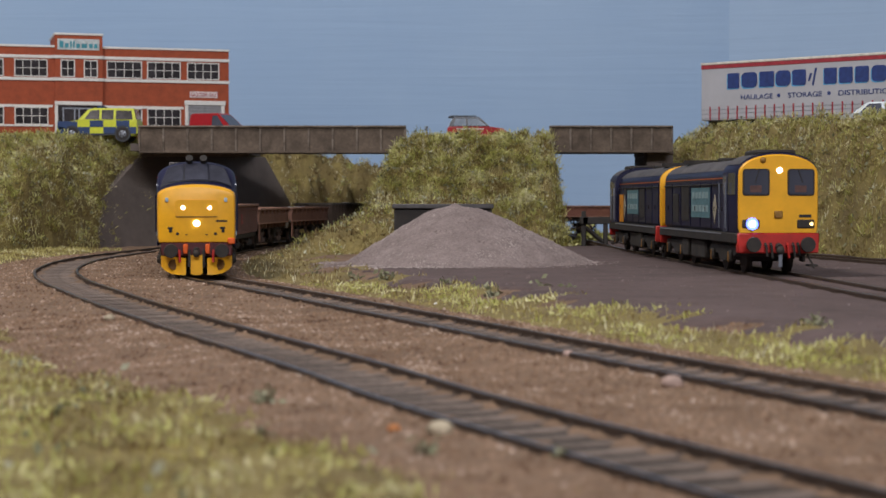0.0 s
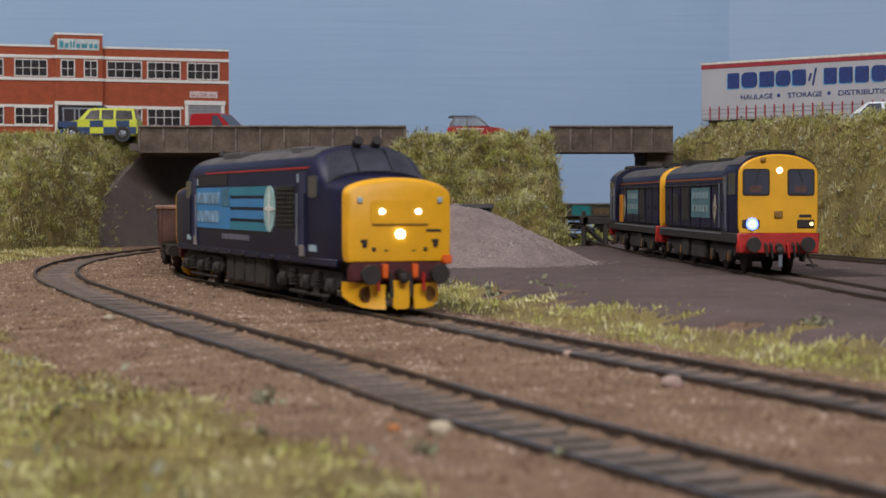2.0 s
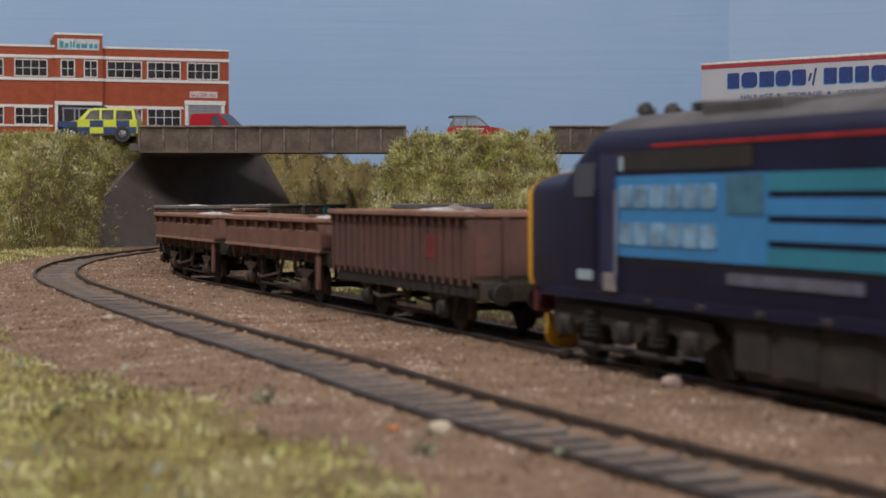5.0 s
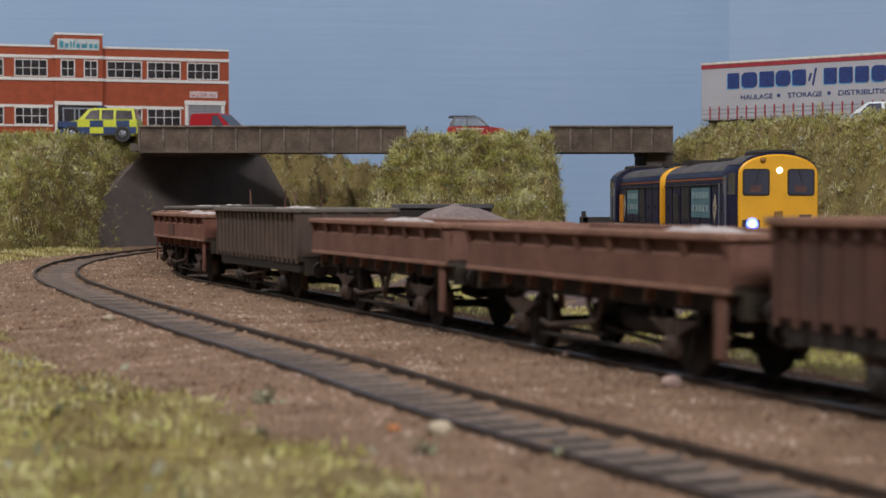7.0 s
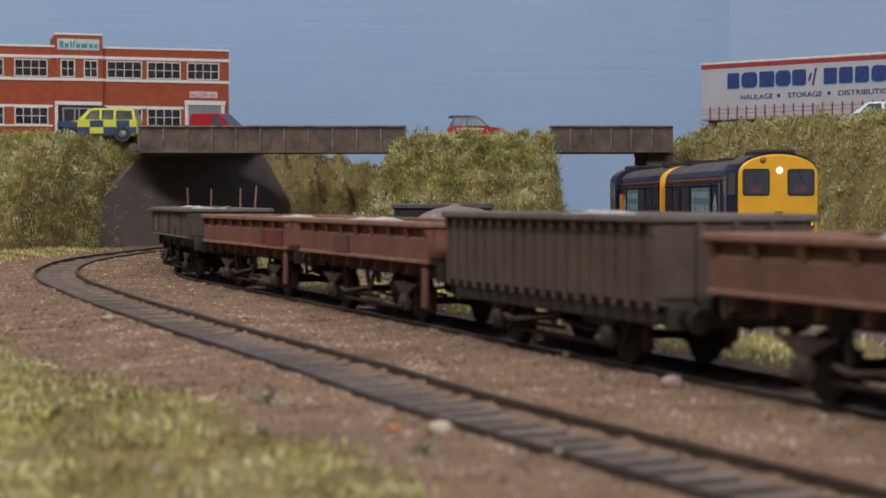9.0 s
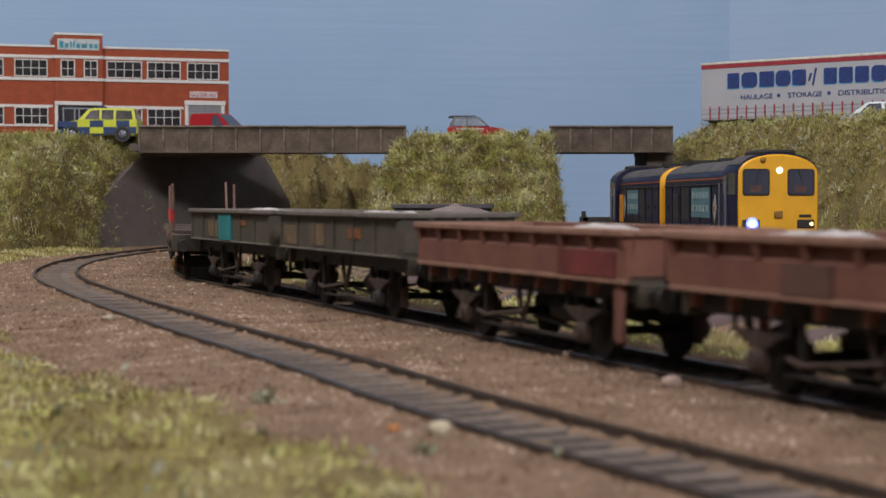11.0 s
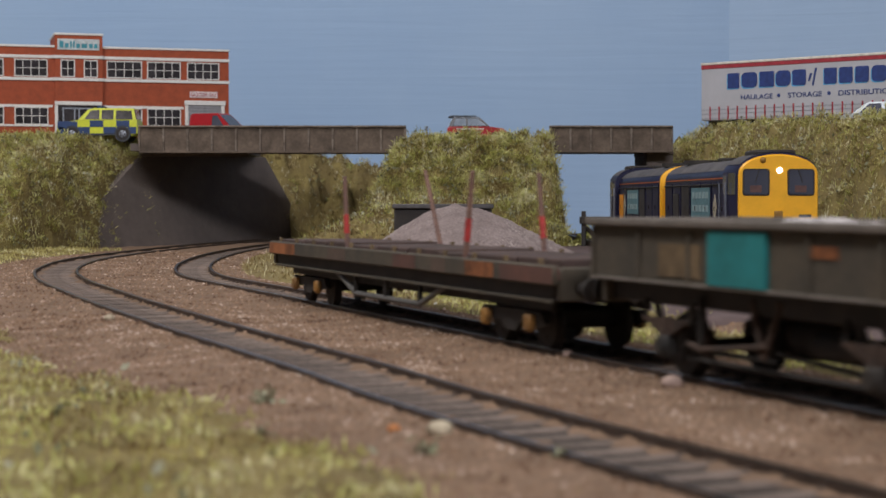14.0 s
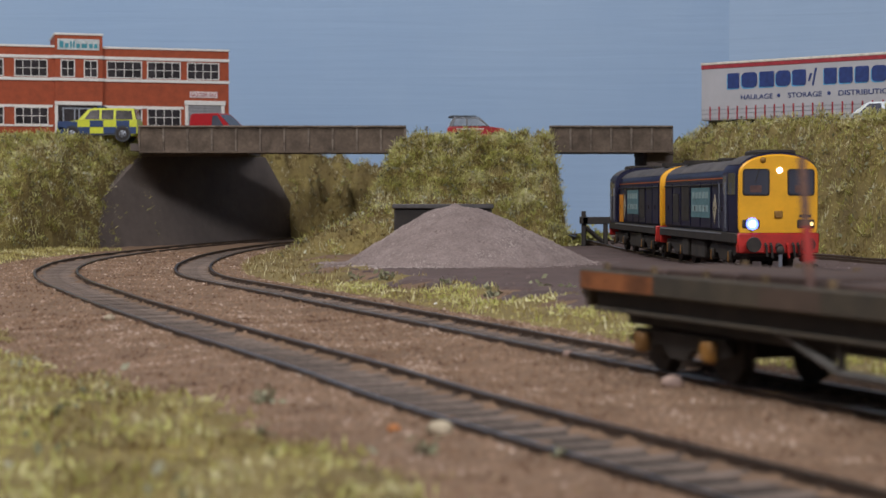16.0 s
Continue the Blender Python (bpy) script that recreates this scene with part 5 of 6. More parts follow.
def factory():
    th = thing("factory", "two-storey red brick factory with white stone bands and metal windows", "building", at_mm(-198, 1570, ROADZ, 16.5))
    part("wall", box(B(), -270, 0, 0, 60, 0, 93), BRICK, th, "orange-red brick wall")
    part("parapet", box(B(), -270.5, 0.6, -0.8, 60.6, 92.4, 94.4, 0.3), STONEW, th, "white coping")
    part("tower", box(B(), -157, -115, -3.2, 62, 0, 103.5), BRICK, th)
    part("tower_coping", box(B(), -157.8, -114.2, -4.0, 62.8, 103.5, 105.5, 0.3), STONEW, th, "white coping")
    for x0, x1, y in ((-270, -158.5, -0.9), (-159.1, -114.4, -4.1), (-115, 0.6, -0.9)):
        for z0, z1 in ((82.6, 85.4), (62.6, 65.4)):
            part("stone_band", box(B(), x0, x1, y, y + 2, z0, z1, 0.25), STONEW, th, "white stone band")
    for x0, x1 in ((-270, -159), (-114.5, -41.5)):
        part("stone_band", box(B(), x0, x1, -0.8, 0.6, 38.8, 41.0, 0.2), STONEW, th)
        part("stone_band", box(B(), x0, x1, -0.8, 0.6, 21.4, 23.2, 0.2), STONEW, th)
    for x0, x1 in ((-234, -202), (-191.8, -163.8), (-110.7, -80), (-74.4, -44.8), (-38, -9.4)):
        multi_pane(th, x0, x1, 66.4, 81.2, 4)
    for x0, x1 in ((-151.6, -140), (-131.2, -119.8)):
        multi_pane(th, x0, x1, 66.4, 81.2, 2, -3.2)
    for x0, x1 in ((-234, -202), (-191.8, -163.4), (-108, -80), (-74.4, -44.8)):
        multi_pane(th, x0, x1, 23.4, 38.6, 4)
    sg = part("name_board", box(B(), -154.8, -117.8, -3.9, -3.1, 90.4, 100.2, 0.2), SIGNBOARD, th, "pale name board with teal lettering")
    # a trade name, as soft teal bars
    for k, (a, h) in enumerate(((0.0, 7.0), (4.4, 4.6), (8.6, 7.0), (11.0, 7.0), (13.6, 4.6), (18.0, 4.6), (24.0, 4.6), (28.2, 4.6))):
        wdt = (3.6, 3.4, 1.6, 1.6, 3.4, 5.0, 3.4, 3.0)[k]
        part("letter_bar", box(B(), -153.0 + a * 1.08, -153.0 + a * 1.08 + wdt, -4.15, -3.8, 92.2, 92.2 + h * 0.86, 0.1), INK_TEAL, sg)
    # entrance
    en = part("entrance_surround", box(B(), -157.5, -115.6, -4.4, -2.8, 40.8, 44.2, 0.3), STONEW, th, "white entrance surround")
    for x in (-156, -117):
        part("entrance_jamb", box(B(), x - 1.4, x + 1.4, -4.3, -2.9, 0, 40.8, 0.3), STONEW, en)
    part("entrance_glass", box(B(), -154.6, -118.4, -3.6, -2.9, 0, 40.6), PANE, en, smooth=0)
    for x in (-150, -140, -136, -126):
        part("door_frame", box(B(), x - 0.6, x + 0.6, -4.0, -3.4, 2, 38), FRAMEGREY, en, "blue-grey door frame")
    part("door_frame", box(B(), -151, -125, -4.0, -3.4, 37.4, 38.6), FRAMEGREY, en)
    # goods door
    gd = part("goods_lintel", box(B(), -41, -3.2, -1.8, 0.5, 42.6, 46.8, 0.3), STONEW, th, "white goods door lintel")
    for x in (-39, -5.6):
        part("goods_jamb", box(B(), x - 1.5, x + 1.5, -1.6, 0.4, 0, 42.6, 0.3), STONEW, gd)
    sh = part("roller_shutter", box(B(), -37.4, -7, -0.6, 0.4, 0, 42.5), mat("grey_shutter", (0.25, 0.25, 0.27), 0.5, var=0.1), gd, "grey roller shutter")
    for k in range(14):
        part("shutter_slat", box(B(), -37.3, -7.1, -0.95, -0.5, 1.0 + k * 3.0, 3.2 + k * 3.0, 0.3), mat("grey_shutter", (0.25, 0.25, 0.27)), sh)
    gs = part("goods_sign", box(B(), -36, -10.6, -0.7, 0.2, 49.6, 55.2), mat("pink_white_sign", (0.75, 0.66, 0.66), 0.6), th, "pale sign with red lettering", smooth=0)
    lettering("sign_text", "GOODS OUT", 3.6, INK_RED, gs, at_mm(-35.2, -0.9, 50.6, 0, 90), 0.87)
    return th


factory()

# ---------- lorry trailer ----------


def trailer():
    th = thing("lorry_trailer", "white curtain-sided lorry trailer with navy lettering and red stripe", "lorry", at_mm(204, 1342, 95.5, -41) @ Matrix.Diagonal((1.135, 1.135, 1.135, 1)))
    body = part("curtain_body", box(B(), 0, 180, 0, 33, 4, 43, 0.5), mat("off_white_curtain", (0.43, 0.43, 0.465), 0.5, var=0.05, scale=40), th)
    part("roof_edge", box(B(), -0.4, 180.4, -0.5, 33.5, 42.4, 44.2, 0.4), mat("cream_roof_edge", (0.75, 0.70, 0.62), 0.5), th, "cream roof edge")
    part("top_stripe", box(B(), 0.2, 180, -0.35, 0.2, 39.8, 42.3), mat("dull_red_stripe", (0.36, 0.035, 0.05), 0.5), body, "dull red stripe")
    big = [(21.5, 9, 0), (32.5, 12, 1), (46.5, 11, 2), (59, 11, 1), (71.5, 10, 3), (95, 9, 0), (106, 9.5, 3), (117.5, 9.5, 3), (129, 11, 1), (142, 10, 3)]
    z0, z1 = 25.6, 36.0
    for dx, dz, y, m, nm in ((-0.8, -0.7, -0.2, INK_SKY, "letter_shadow"), (0, 0, -0.5, INK_BLUE, "letter_bar")):
        for x, w, kind in big:
            bm = B()
            x, a, b = x + dx, z0 + dz, z1 + dz
            prism(bm, round_rect(x, x + w, a, b, (0.4, 3.0, 0.4, 1.2)[kind]), "y", y, 0.1)
            part(nm, bm, m, body, smooth=0)
    bm = B()
    prism(bm, [(83, 28), (84.4, 28), (86, 33), (84.6, 33)], "y", -0.5, 0.1)
    prism(bm, [(86, 25), (87.2, 25), (89.6, 36.5), (88.4, 36.5)], "y", -0.5, 0.1)
    part("letter_bar", bm, INK_BLUE, body, smooth=0)
    lettering("small_text", "HAULAGE", 3.5, INK_BLUE, body, at_mm(31.5, -0.25, 17.6, 0, 90), 1.16, "navy lettering")
    lettering("small_text", "STORAGE", 3.5, INK_BLUE, body, at_mm(68, -0.25, 17.6, 0, 90), 1.2, "navy lettering")
    lettering("small_text", "DISTRIBUTION", 3.5, INK_BLUE, body, at_mm(105, -0.25, 17.6, 0, 90), 1.28, "navy lettering")
    for x in (61, 98.5):
        part("dot", cyl(B(), (x, -0.4, 19.4), (x, 0.1, 19.4), 1.2, seg=14), INK_BLUE, body)
    for k in range(24):
        x = 7.5 + k * 7.2
        part("curtain_strap", box(B(), x - 0.45, x + 0.45, -0.5, 0.1, 4.4, 13.6), mat("dull_red_stripe", (0.36, 0.035, 0.05)), body, "dull red strap")
    for z in (5.4, 8.6, 11.4):
        part("side_wire", box(B(), 0.5, 180, -0.3, 0.1, z, z + 0.25), FRAMEGREY, body)
    part("chassis", box(B(), 2, 178, 6, 27, 0.5, 4.2, 0.4), BLACK, th)
    for x in (120, 138, 156):
        for y in (2, 26):
            part("wheel", cyl(B(), (x, y, -4.5), (x, y + 5, -4.5), 6.5, seg=20), BLACK, th)
    part("landing_leg", box(B(), 40, 43, 5, 8, -11, 2, 0.3), BLACK, th)
    return th


trailer()

# ---------- cars ----------


def car(label, m, base_m, outline, cabin, width, wheels, wheel_r, windows, upper=None, group="", kind_m=None):
    """outline: lower body in side view; cabin: upper body, tapering inwards; both front to the left, in millimetres."""
    th = thing("car", label, "car", m)
    h = width / 2
    bm = B()
    loft(bm, [[(x, -h, z) for x, z in outline], [(x, h, z) for x, z in outline]])
    es = [e for e in bm.edges if abs(e.verts[0].co.y - e.verts[1].co.y) < 1e-6]
    bmesh.ops.bevel(bm, geom=es, offset=0.9, segments=2, affect="EDGES")
    body = part("body", bm, base_m, th)
    bm = B()
    zlo, zhi = min(z for x, z in cabin), max(z for x, z in cabin)

    def inset(z):
        return h * (0.97 - 0.17 * (z - zlo) / (zhi - zlo))
    loft(bm, [[(x, -inset(z), z) for x, z in cabin], [(x, inset(z), z) for x, z in cabin]])
    es = [e for e in bm.edges if abs(e.verts[0].co.y - e.verts[1].co.y) < 1e-6]
    bmesh.ops.bevel(bm, geom=es, offset=0.6, segments=2, affect="EDGES")
    part("cabin", bm, upper or base_m, th)
    for w in windows:
        for s in (-1, 1):
            bm = B()
            f = [bm.verts.new((x, s * (inset(z) + 0.22), z)) for x, z in w]
            b = [bm.verts.new((x, s * (inset(z) - 0.4), z)) for x, z in w]
            bm.faces.new(f)
            for k in range(len(f)):
                bm.faces.new((f[k], f[(k + 1) % len(f)], b[(k + 1) % len(f)], b[k]))
            part("side_window", bm, kind_m or GLASS, th, "car side window", smooth=0)
    # windscreen and rear glass follow the cabin ends
    for a, b in ((cabin[0], cabin[1]), (cabin[-2], cabin[-1])):
        bm = B()
        pts = []
        for (x, z), k in ((a, 0.12), (b, 0.12)):
            pts.append((x, z))
        (xa, za), (xb, zb) = pts
        xa2, za2 = xa + (xb - xa) * 0.1, za + (zb - za) * 0.1
        xb2, zb2 = xa + (xb - xa) * 0.88, za + (zb - za) * 0.88
        o = -0.25 if a is cabin[0] else 0.25
        ring = [(xa2, -inset(za2) * 0.86, za2), (xa2, inset(za2) * 0.86, za2), (xb2, inset(zb2) * 0.86, zb2), (xb2, -inset(zb2) * 0.86, zb2)]
        f = [bm.verts.new((x + o, y, z + 0.15)) for x, y, z in ring]
        g = [bm.verts.new((x - o, y, z - 0.3)) for x, y, z in ring]
        bm.faces.new(f)
        for k in range(4):
            bm.faces.new((f[k], f[(k + 1) % 4], g[(k + 1) % 4], g[k]))
        part("windscreen", bm, kind_m or GLASS, th, smooth=0)
    for x in wheels:
        for s in (-1, 1):
            bm = cyl(B(), (x, s * (h - 3.0), wheel_r), (x, s * (h + 0.3), wheel_r), wheel_r, seg=22)
            wl = part("wheel", bm, BLACK, th, "black tyre")
            bm = cyl(B(), (x, s * (h + 0.1), wheel_r), (x, s * (h + 0.6), wheel_r), wheel_r * 0.62, wheel_r * 0.5, seg=16)
            part("rim", bm, FRAMEGREY, wl, "silver wheel rim")
            for k in range(5):
                a = k * 1.2566
                part("spoke_gap", cyl(B(), (x + wheel_r * 0.38 * math.cos(a), s * (h + 0.5), wheel_r + wheel_r * 0.38 * math.sin(a)), (x + wheel_r * 0.38 * math.cos(a), s * (h + 0.75), wheel_r + wheel_r * 0.38 * math.sin(a)), wheel_r * 0.12, seg=8), BLACK, wl)
    return th, body, h


HIVIS = mat("hi_vis_yellow_paint", (0.62, 0.66, 0.05), 0.4, var=0.05)
SQBLUE = mat("battenburg_blue", (0.03, 0.06, 0.16), 0.4, var=0.1)
CHARCOAL = mat("charcoal_plastic", (0.04, 0.045, 0.055), 0.6)
CARRED = mat("car_red_paint", (0.36, 0.012, 0.018), 0.3, var=0.06)
pol, pbody, h = car("yellow and blue chequered police off-road car on the bank top", at_mm(-313, 1388, 86.0, 0), HIVIS,
                    [(0, 5), (0.5, 12.5), (3, 14.2), (17, 16.2), (65, 16.2), (65.5, 6), (63, 4), (2, 4)],
                    [(17, 16), (25.5, 25.2), (30, 26.2), (62, 26.0), (64.5, 16)], 27, (12.5, 53.5), 5.2,
                    [[(22.5, 17.2), (27.5, 24.2), (34.5, 24.6), (34.5, 17)], [(36.5, 17), (36.5, 24.6), (46, 24.6), (46, 17)], [(48, 17), (48, 24.4), (60.5, 24), (61.5, 17)]], kind_m=mat("grey_car_glass", (0.16, 0.15, 0.15), 0.12, var=0.3, scale=60))
for s in (-1, 1):
    for k, (x0, x1, z0, z1) in enumerate(((0.8, 17, 9.0, 15.2), (27, 38, 10.8, 16), (16.5, 27, 5.4, 10.8), (38, 48.5, 5.4, 10.8), (48.5, 59, 10.8, 16), (58, 64.5, 5.4, 10.8), (2, 6, 5.2, 10.6))):
        side_panel("blue_square", x0, x1, s * h, z0, z1, SQBLUE, pbody, "blue reflective square", 0.25)
    for x in (12.5, 53.5):
        bm = cyl(B(), (x, s * (h - 2), 5.4), (x, s * (h + 0.28), 5.4), 6.6, seg=20)
        part("wheel_arch", bm, CHARCOAL, pbody, "charcoal wheel arch")
    side_panel("sill", 18.5, 47.5, s * h, 4.0, 5.6, CHARCOAL, pbody)
part("bonnet_panel", box(B(), 0.2, 16, -12.5, 12.5, 13.6, 15.4, 0.8), SQBLUE, pbody, "blue bonnet panel")
part("light_bar", box(B(), 32, 37, -9, 9, 26, 28.2, 0.6), SQBLUE, pol, "blue roof light bar")
part("front_bumper", box(B(), -0.8, 2, -13, 13, 4, 8.5, 0.8), CHARCOAL, pol)

van, vbody, h = car("small red panel van parked behind the bridge parapet", at_mm(-204, 1402, 83, -24), CARRED,
                    [(0, 4), (0, 13), (34, 13), (45, 11.5), (47, 9), (47, 4)], [(0.3, 12.5), (1.2, 24), (3, 25.4), (27, 25.4), (40, 13.5)], 24, (9, 37), 4.6,
                    [[(22, 14.5), (22, 23.5), (26.6, 23.5), (33.5, 14.5)]])
# opaque panes tinted pale, for the backdrop showing through the windows
mini, mbody, h = car("red hatchback with black roof parked on the mound", at_mm(3, 1385, 84.6, 0), CARRED,
                     [(0, 4.2), (0.3, 11), (2, 12.6), (34, 12.6), (46, 11), (48.5, 8.5), (48.5, 4.2)], [(1.5, 12.4), (5, 19.4), (7, 20.6), (26, 20.4), (35, 12.4)], 22.5, (9.5, 39.5), 4.2,
                     [[(5.2, 13.2), (7.4, 18.9), (15.5, 19.2), (15.5, 13.2)], [(17, 13.2), (17, 19.2), (25, 19.0), (32, 13.2)]], upper=mat("gloss_black_roof", (0.02, 0.022, 0.03), 0.25), kind_m=mat("sky_tinted_car_glass", (0.26, 0.31, 0.38), 0.1, var=0.2, scale=60))
part("roof_rail", box(B(), 3, 24, -8.6, -7.9, 20.6, 21.6, 0.2), CHARCOAL, mini)
part("rear_spoiler", box(B(), 1.5, 6, -8.5, 8.5, 20, 20.9, 0.2), CHARCOAL, mini)
for s in (-1, 1):
    side_panel("white_stripe", 8, 30, s * h, 10.2, 11.0, WHITE, mbody, "white side stripe", 0.2)
silver, sbody, h = car("silver saloon car parked on top of the bank", at_mm(262, 1120, 82.5, -12), mat("silver_car_paint", (0.42, 0.45, 0.47), 0.35, 0.4, var=0.05),
                       [(0, 4.2), (0, 10), (3, 11.5), (52, 11.5), (56, 9), (56, 4.2)], [(7, 11.3), (16, 18.4), (19, 19.2), (36, 19.2), (47, 11.3)], 23, (11, 44), 4.3,
                       [[(12, 12), (18, 18), (26, 18.2), (26, 12)], [(28, 12), (28, 18.2), (35, 18), (42, 12)]])

# ---------- buffer stop behind the yard locomotives ----------
bs = thing("buffer_stop", "dark timber buffer stop at the end of the siding", "buffer stop", at_mm(95, 1185, YARDRISE, 0))
for y in (-10, 10):
    part("post", box(B(), 2 + y * 0.1, 5 + y * 0.1, y - 1.5, y + 1.5, 0, 27 if y < 0 else 24, 0.4), BLACK, bs)
    part("raking_strut", cyl(B(), (4, y, 16), (22, y, 1), 1.2, seg=8), BLACK, bs)
part("cross_beam", box(B(), 0, 24, -14, -11, 18, 23, 0.4), BLACK, bs)
part("cross_beam", box(B(), 1.5, 5.5, -14, 14, 18, 23, 0.4), BLACK, bs)
part("post", box(B(), 16, 19, -13.5, -10.5, 0, 22, 0.4), BLACK, bs)

# ---------- growth and loose stone ----------


def ramp_by_island(name, stops, rough=0.9, scale=30.0, each=0.42):
    """Blades or stones whose colour differs from piece to piece and from patch to patch."""
    m = bpy.data.materials.new(name)
    m.use_nodes = True
    nt = m.node_tree
    b = nt.nodes["Principled BSDF"]
    b.inputs["Roughness"].default_value = rough
    b.inputs["Specular IOR Level"].default_value = 0.2
    g = nt.nodes.new("ShaderNodeNewGeometry")
    co = nt.nodes.new("ShaderNodeTexCoord")
    n = nt.nodes.new("ShaderNodeTexNoise")
    n.inputs["Scale"].default_value = scale
    n.inputs["Detail"].default_value = 4
    nt.links.new(co.outputs["Object"], n.inputs["Vector"])
    a = nt.nodes.new("ShaderNodeMath")
    a.operation = "MULTIPLY_ADD"
    a.inputs[1].default_value, a.inputs[2].default_value = each, 0.25 - each / 2
    nt.links.new(g.outputs["Random Per Island"], a.inputs[0])
    c = nt.nodes.new("ShaderNodeMath")
    c.operation = "MULTIPLY_ADD"
    c.inputs[1].default_value = 2.2
    nt.links.new(n.outputs["Fac"], c.inputs[0])
    d = nt.nodes.new("ShaderNodeMath")
    d.operation = "SUBTRACT"
    d.inputs[1].default_value = 0.85
    nt.links.new(a.outputs[0], c.inputs[2])
    nt.links.new(c.outputs[0], d.inputs[0])
    r = nt.nodes.new("ShaderNodeValToRGB")
    el = r.color_ramp.elements
    while len(el) < len(stops):
        el.new(0.5)
    for k, (p, col) in enumerate(stops):
        el[k].position = p
        el[k].color = (*col, 1)
    nt.links.new(d.outputs[0], r.inputs["Fac"])
    nt.links.new(r.outputs["Color"], b.inputs["Base Color"])
    return m


GRASS = ramp_by_island("static_grass", scale=60.0, stops=[(0.05, (0.17, 0.11, 0.045)), (0.25, (0.30, 0.23, 0.085)), (0.45, (0.44, 0.39, 0.13)), (0.7, (0.58, 0.53, 0.24)), (0.95, (0.74, 0.69, 0.46))])
BROWNISH = ramp_by_island("brown_straw_grass", [(0.05, (0.10, 0.062, 0.03)), (0.4, (0.19, 0.13, 0.055)), (0.7, (0.30, 0.23, 0.10)), (0.95, (0.55, 0.47, 0.30))])
PALEGRASS = ramp_by_island("pale_straw_stem", [(0.1, (0.42, 0.37, 0.16)), (0.5, (0.62, 0.57, 0.32)), (0.9, (0.8, 0.76, 0.58))])
BRIGHT = ramp_by_island("bright_grass", scale=60.0, stops=[(0.05, (0.26, 0.23, 0.07)), (0.35, (0.43, 0.43, 0.12)), (0.65, (0.62, 0.61, 0.24)), (0.95, (0.78, 0.75, 0.48))])
WEED = ramp_by_island("grey_green_weed", [(0.1, (0.13, 0.135, 0.075)), (0.5, (0.26, 0.26, 0.16)), (0.9, (0.46, 0.45, 0.34))])
PEBBLE = ramp_by_island("ballast_chip", [(0.0, (0.11, 0.063, 0.042)), (0.3, (0.18, 0.112, 0.071)), (0.6, (0.255, 0.163, 0.106)), (0.85, (0.34, 0.23, 0.162)), (0.99, (0.48, 0.37, 0.30))], 0.95, 90, 0.8)
CHIP = ramp_by_island("heap_chip", [(0.1, (0.18, 0.14, 0.13)), (0.5, (0.265, 0.215, 0.205)), (0.95, (0.40, 0.34, 0.32))], 0.95, 40)
CINDER = ramp_by_island("yard_chip", [(0.1, (0.09, 0.06, 0.058)), (0.5, (0.165, 0.115, 0.11)), (0.95, (0.33, 0.26, 0.25))], 0.95, 40)
rs = np.random.RandomState(11)


def field(zfun, n, x0, x1, y0, y1, keep):
    x, y = rs.uniform(x0, x1, n), rs.uniform(y0, y1, n)
    z = zfun(x, y)
    ok = keep(x, y, z)
    return np.stack([x[ok], y[ok], z[ok]], 1)


def blades(name, pts, length, width, m, label, lean=0.75, out=None, aim=None):
    """Thin two-sided blades of grass, each a narrow triangle pair."""
    n = len(pts)
    a = rs.uniform(0, 2 * np.pi, n)
    t = np.abs(rs.normal(0, lean, n))
    L = length * rs.uniform(0.5, 1.35, n)
    d = np.stack([np.sin(t) * np.cos(a), np.sin(t) * np.sin(a), np.cos(t)], 1)
    if aim is not None:
        d = 0.45 * d + aim
        d /= np.linalg.norm(d, axis=1, keepdims=True)
    if out is not None:
        d = d + out
        d /= np.linalg.norm(d, axis=1, keepdims=True)
    b = rs.uniform(0, 2 * np.pi, n)
    s = np.stack([np.cos(b), np.sin(b), 0 * b], 1) * width * rs.uniform(0.6, 1.3, n)[:, None]
    base = pts - np.array([0, 0, 0.4])
    mid = base + d * (L * 0.55)[:, None]
    tip = base + d * L[:, None] - np.array([0, 0, 1.0]) * (L * 0.12)[:, None]
    v = np.stack([base - s, base + s, mid + s * 0.8, mid - s * 0.8, tip], 1).reshape(-1, 3)
    i = np.arange(n) * 5
    f = np.concatenate([np.stack([i, i + 1, i + 2, i + 3], 1)]).tolist() + np.stack([i + 3, i + 2, i + 4], 1).tolist()
    return tagged(new(name, mesh_np(name, v, f, m)), label, "grass", kind="stuff")


def tussocks(name, centres, each, radius, length, width, m, label):
    """Rounded tufts whose blades fan out from a common root."""
    n = len(centres)
    r = radius * rs.uniform(0.6, 1.5, n)
    o = rs.normal(size=(n, each, 3)) * 0.55
    o[..., 2] = np.abs(o[..., 2]) * 0.9
    o[..., 1] = -np.abs(o[..., 1]) * 0.8 + 0.2 * o[..., 1]
    pts = centres[:, None] + o * r[:, None, None]
    aim = o / (np.linalg.norm(o, axis=2, keepdims=True) + 0.01)
    return blades(name, pts.reshape(-1, 3), length, width, m, label, 1.0, None, aim.reshape(-1, 3))


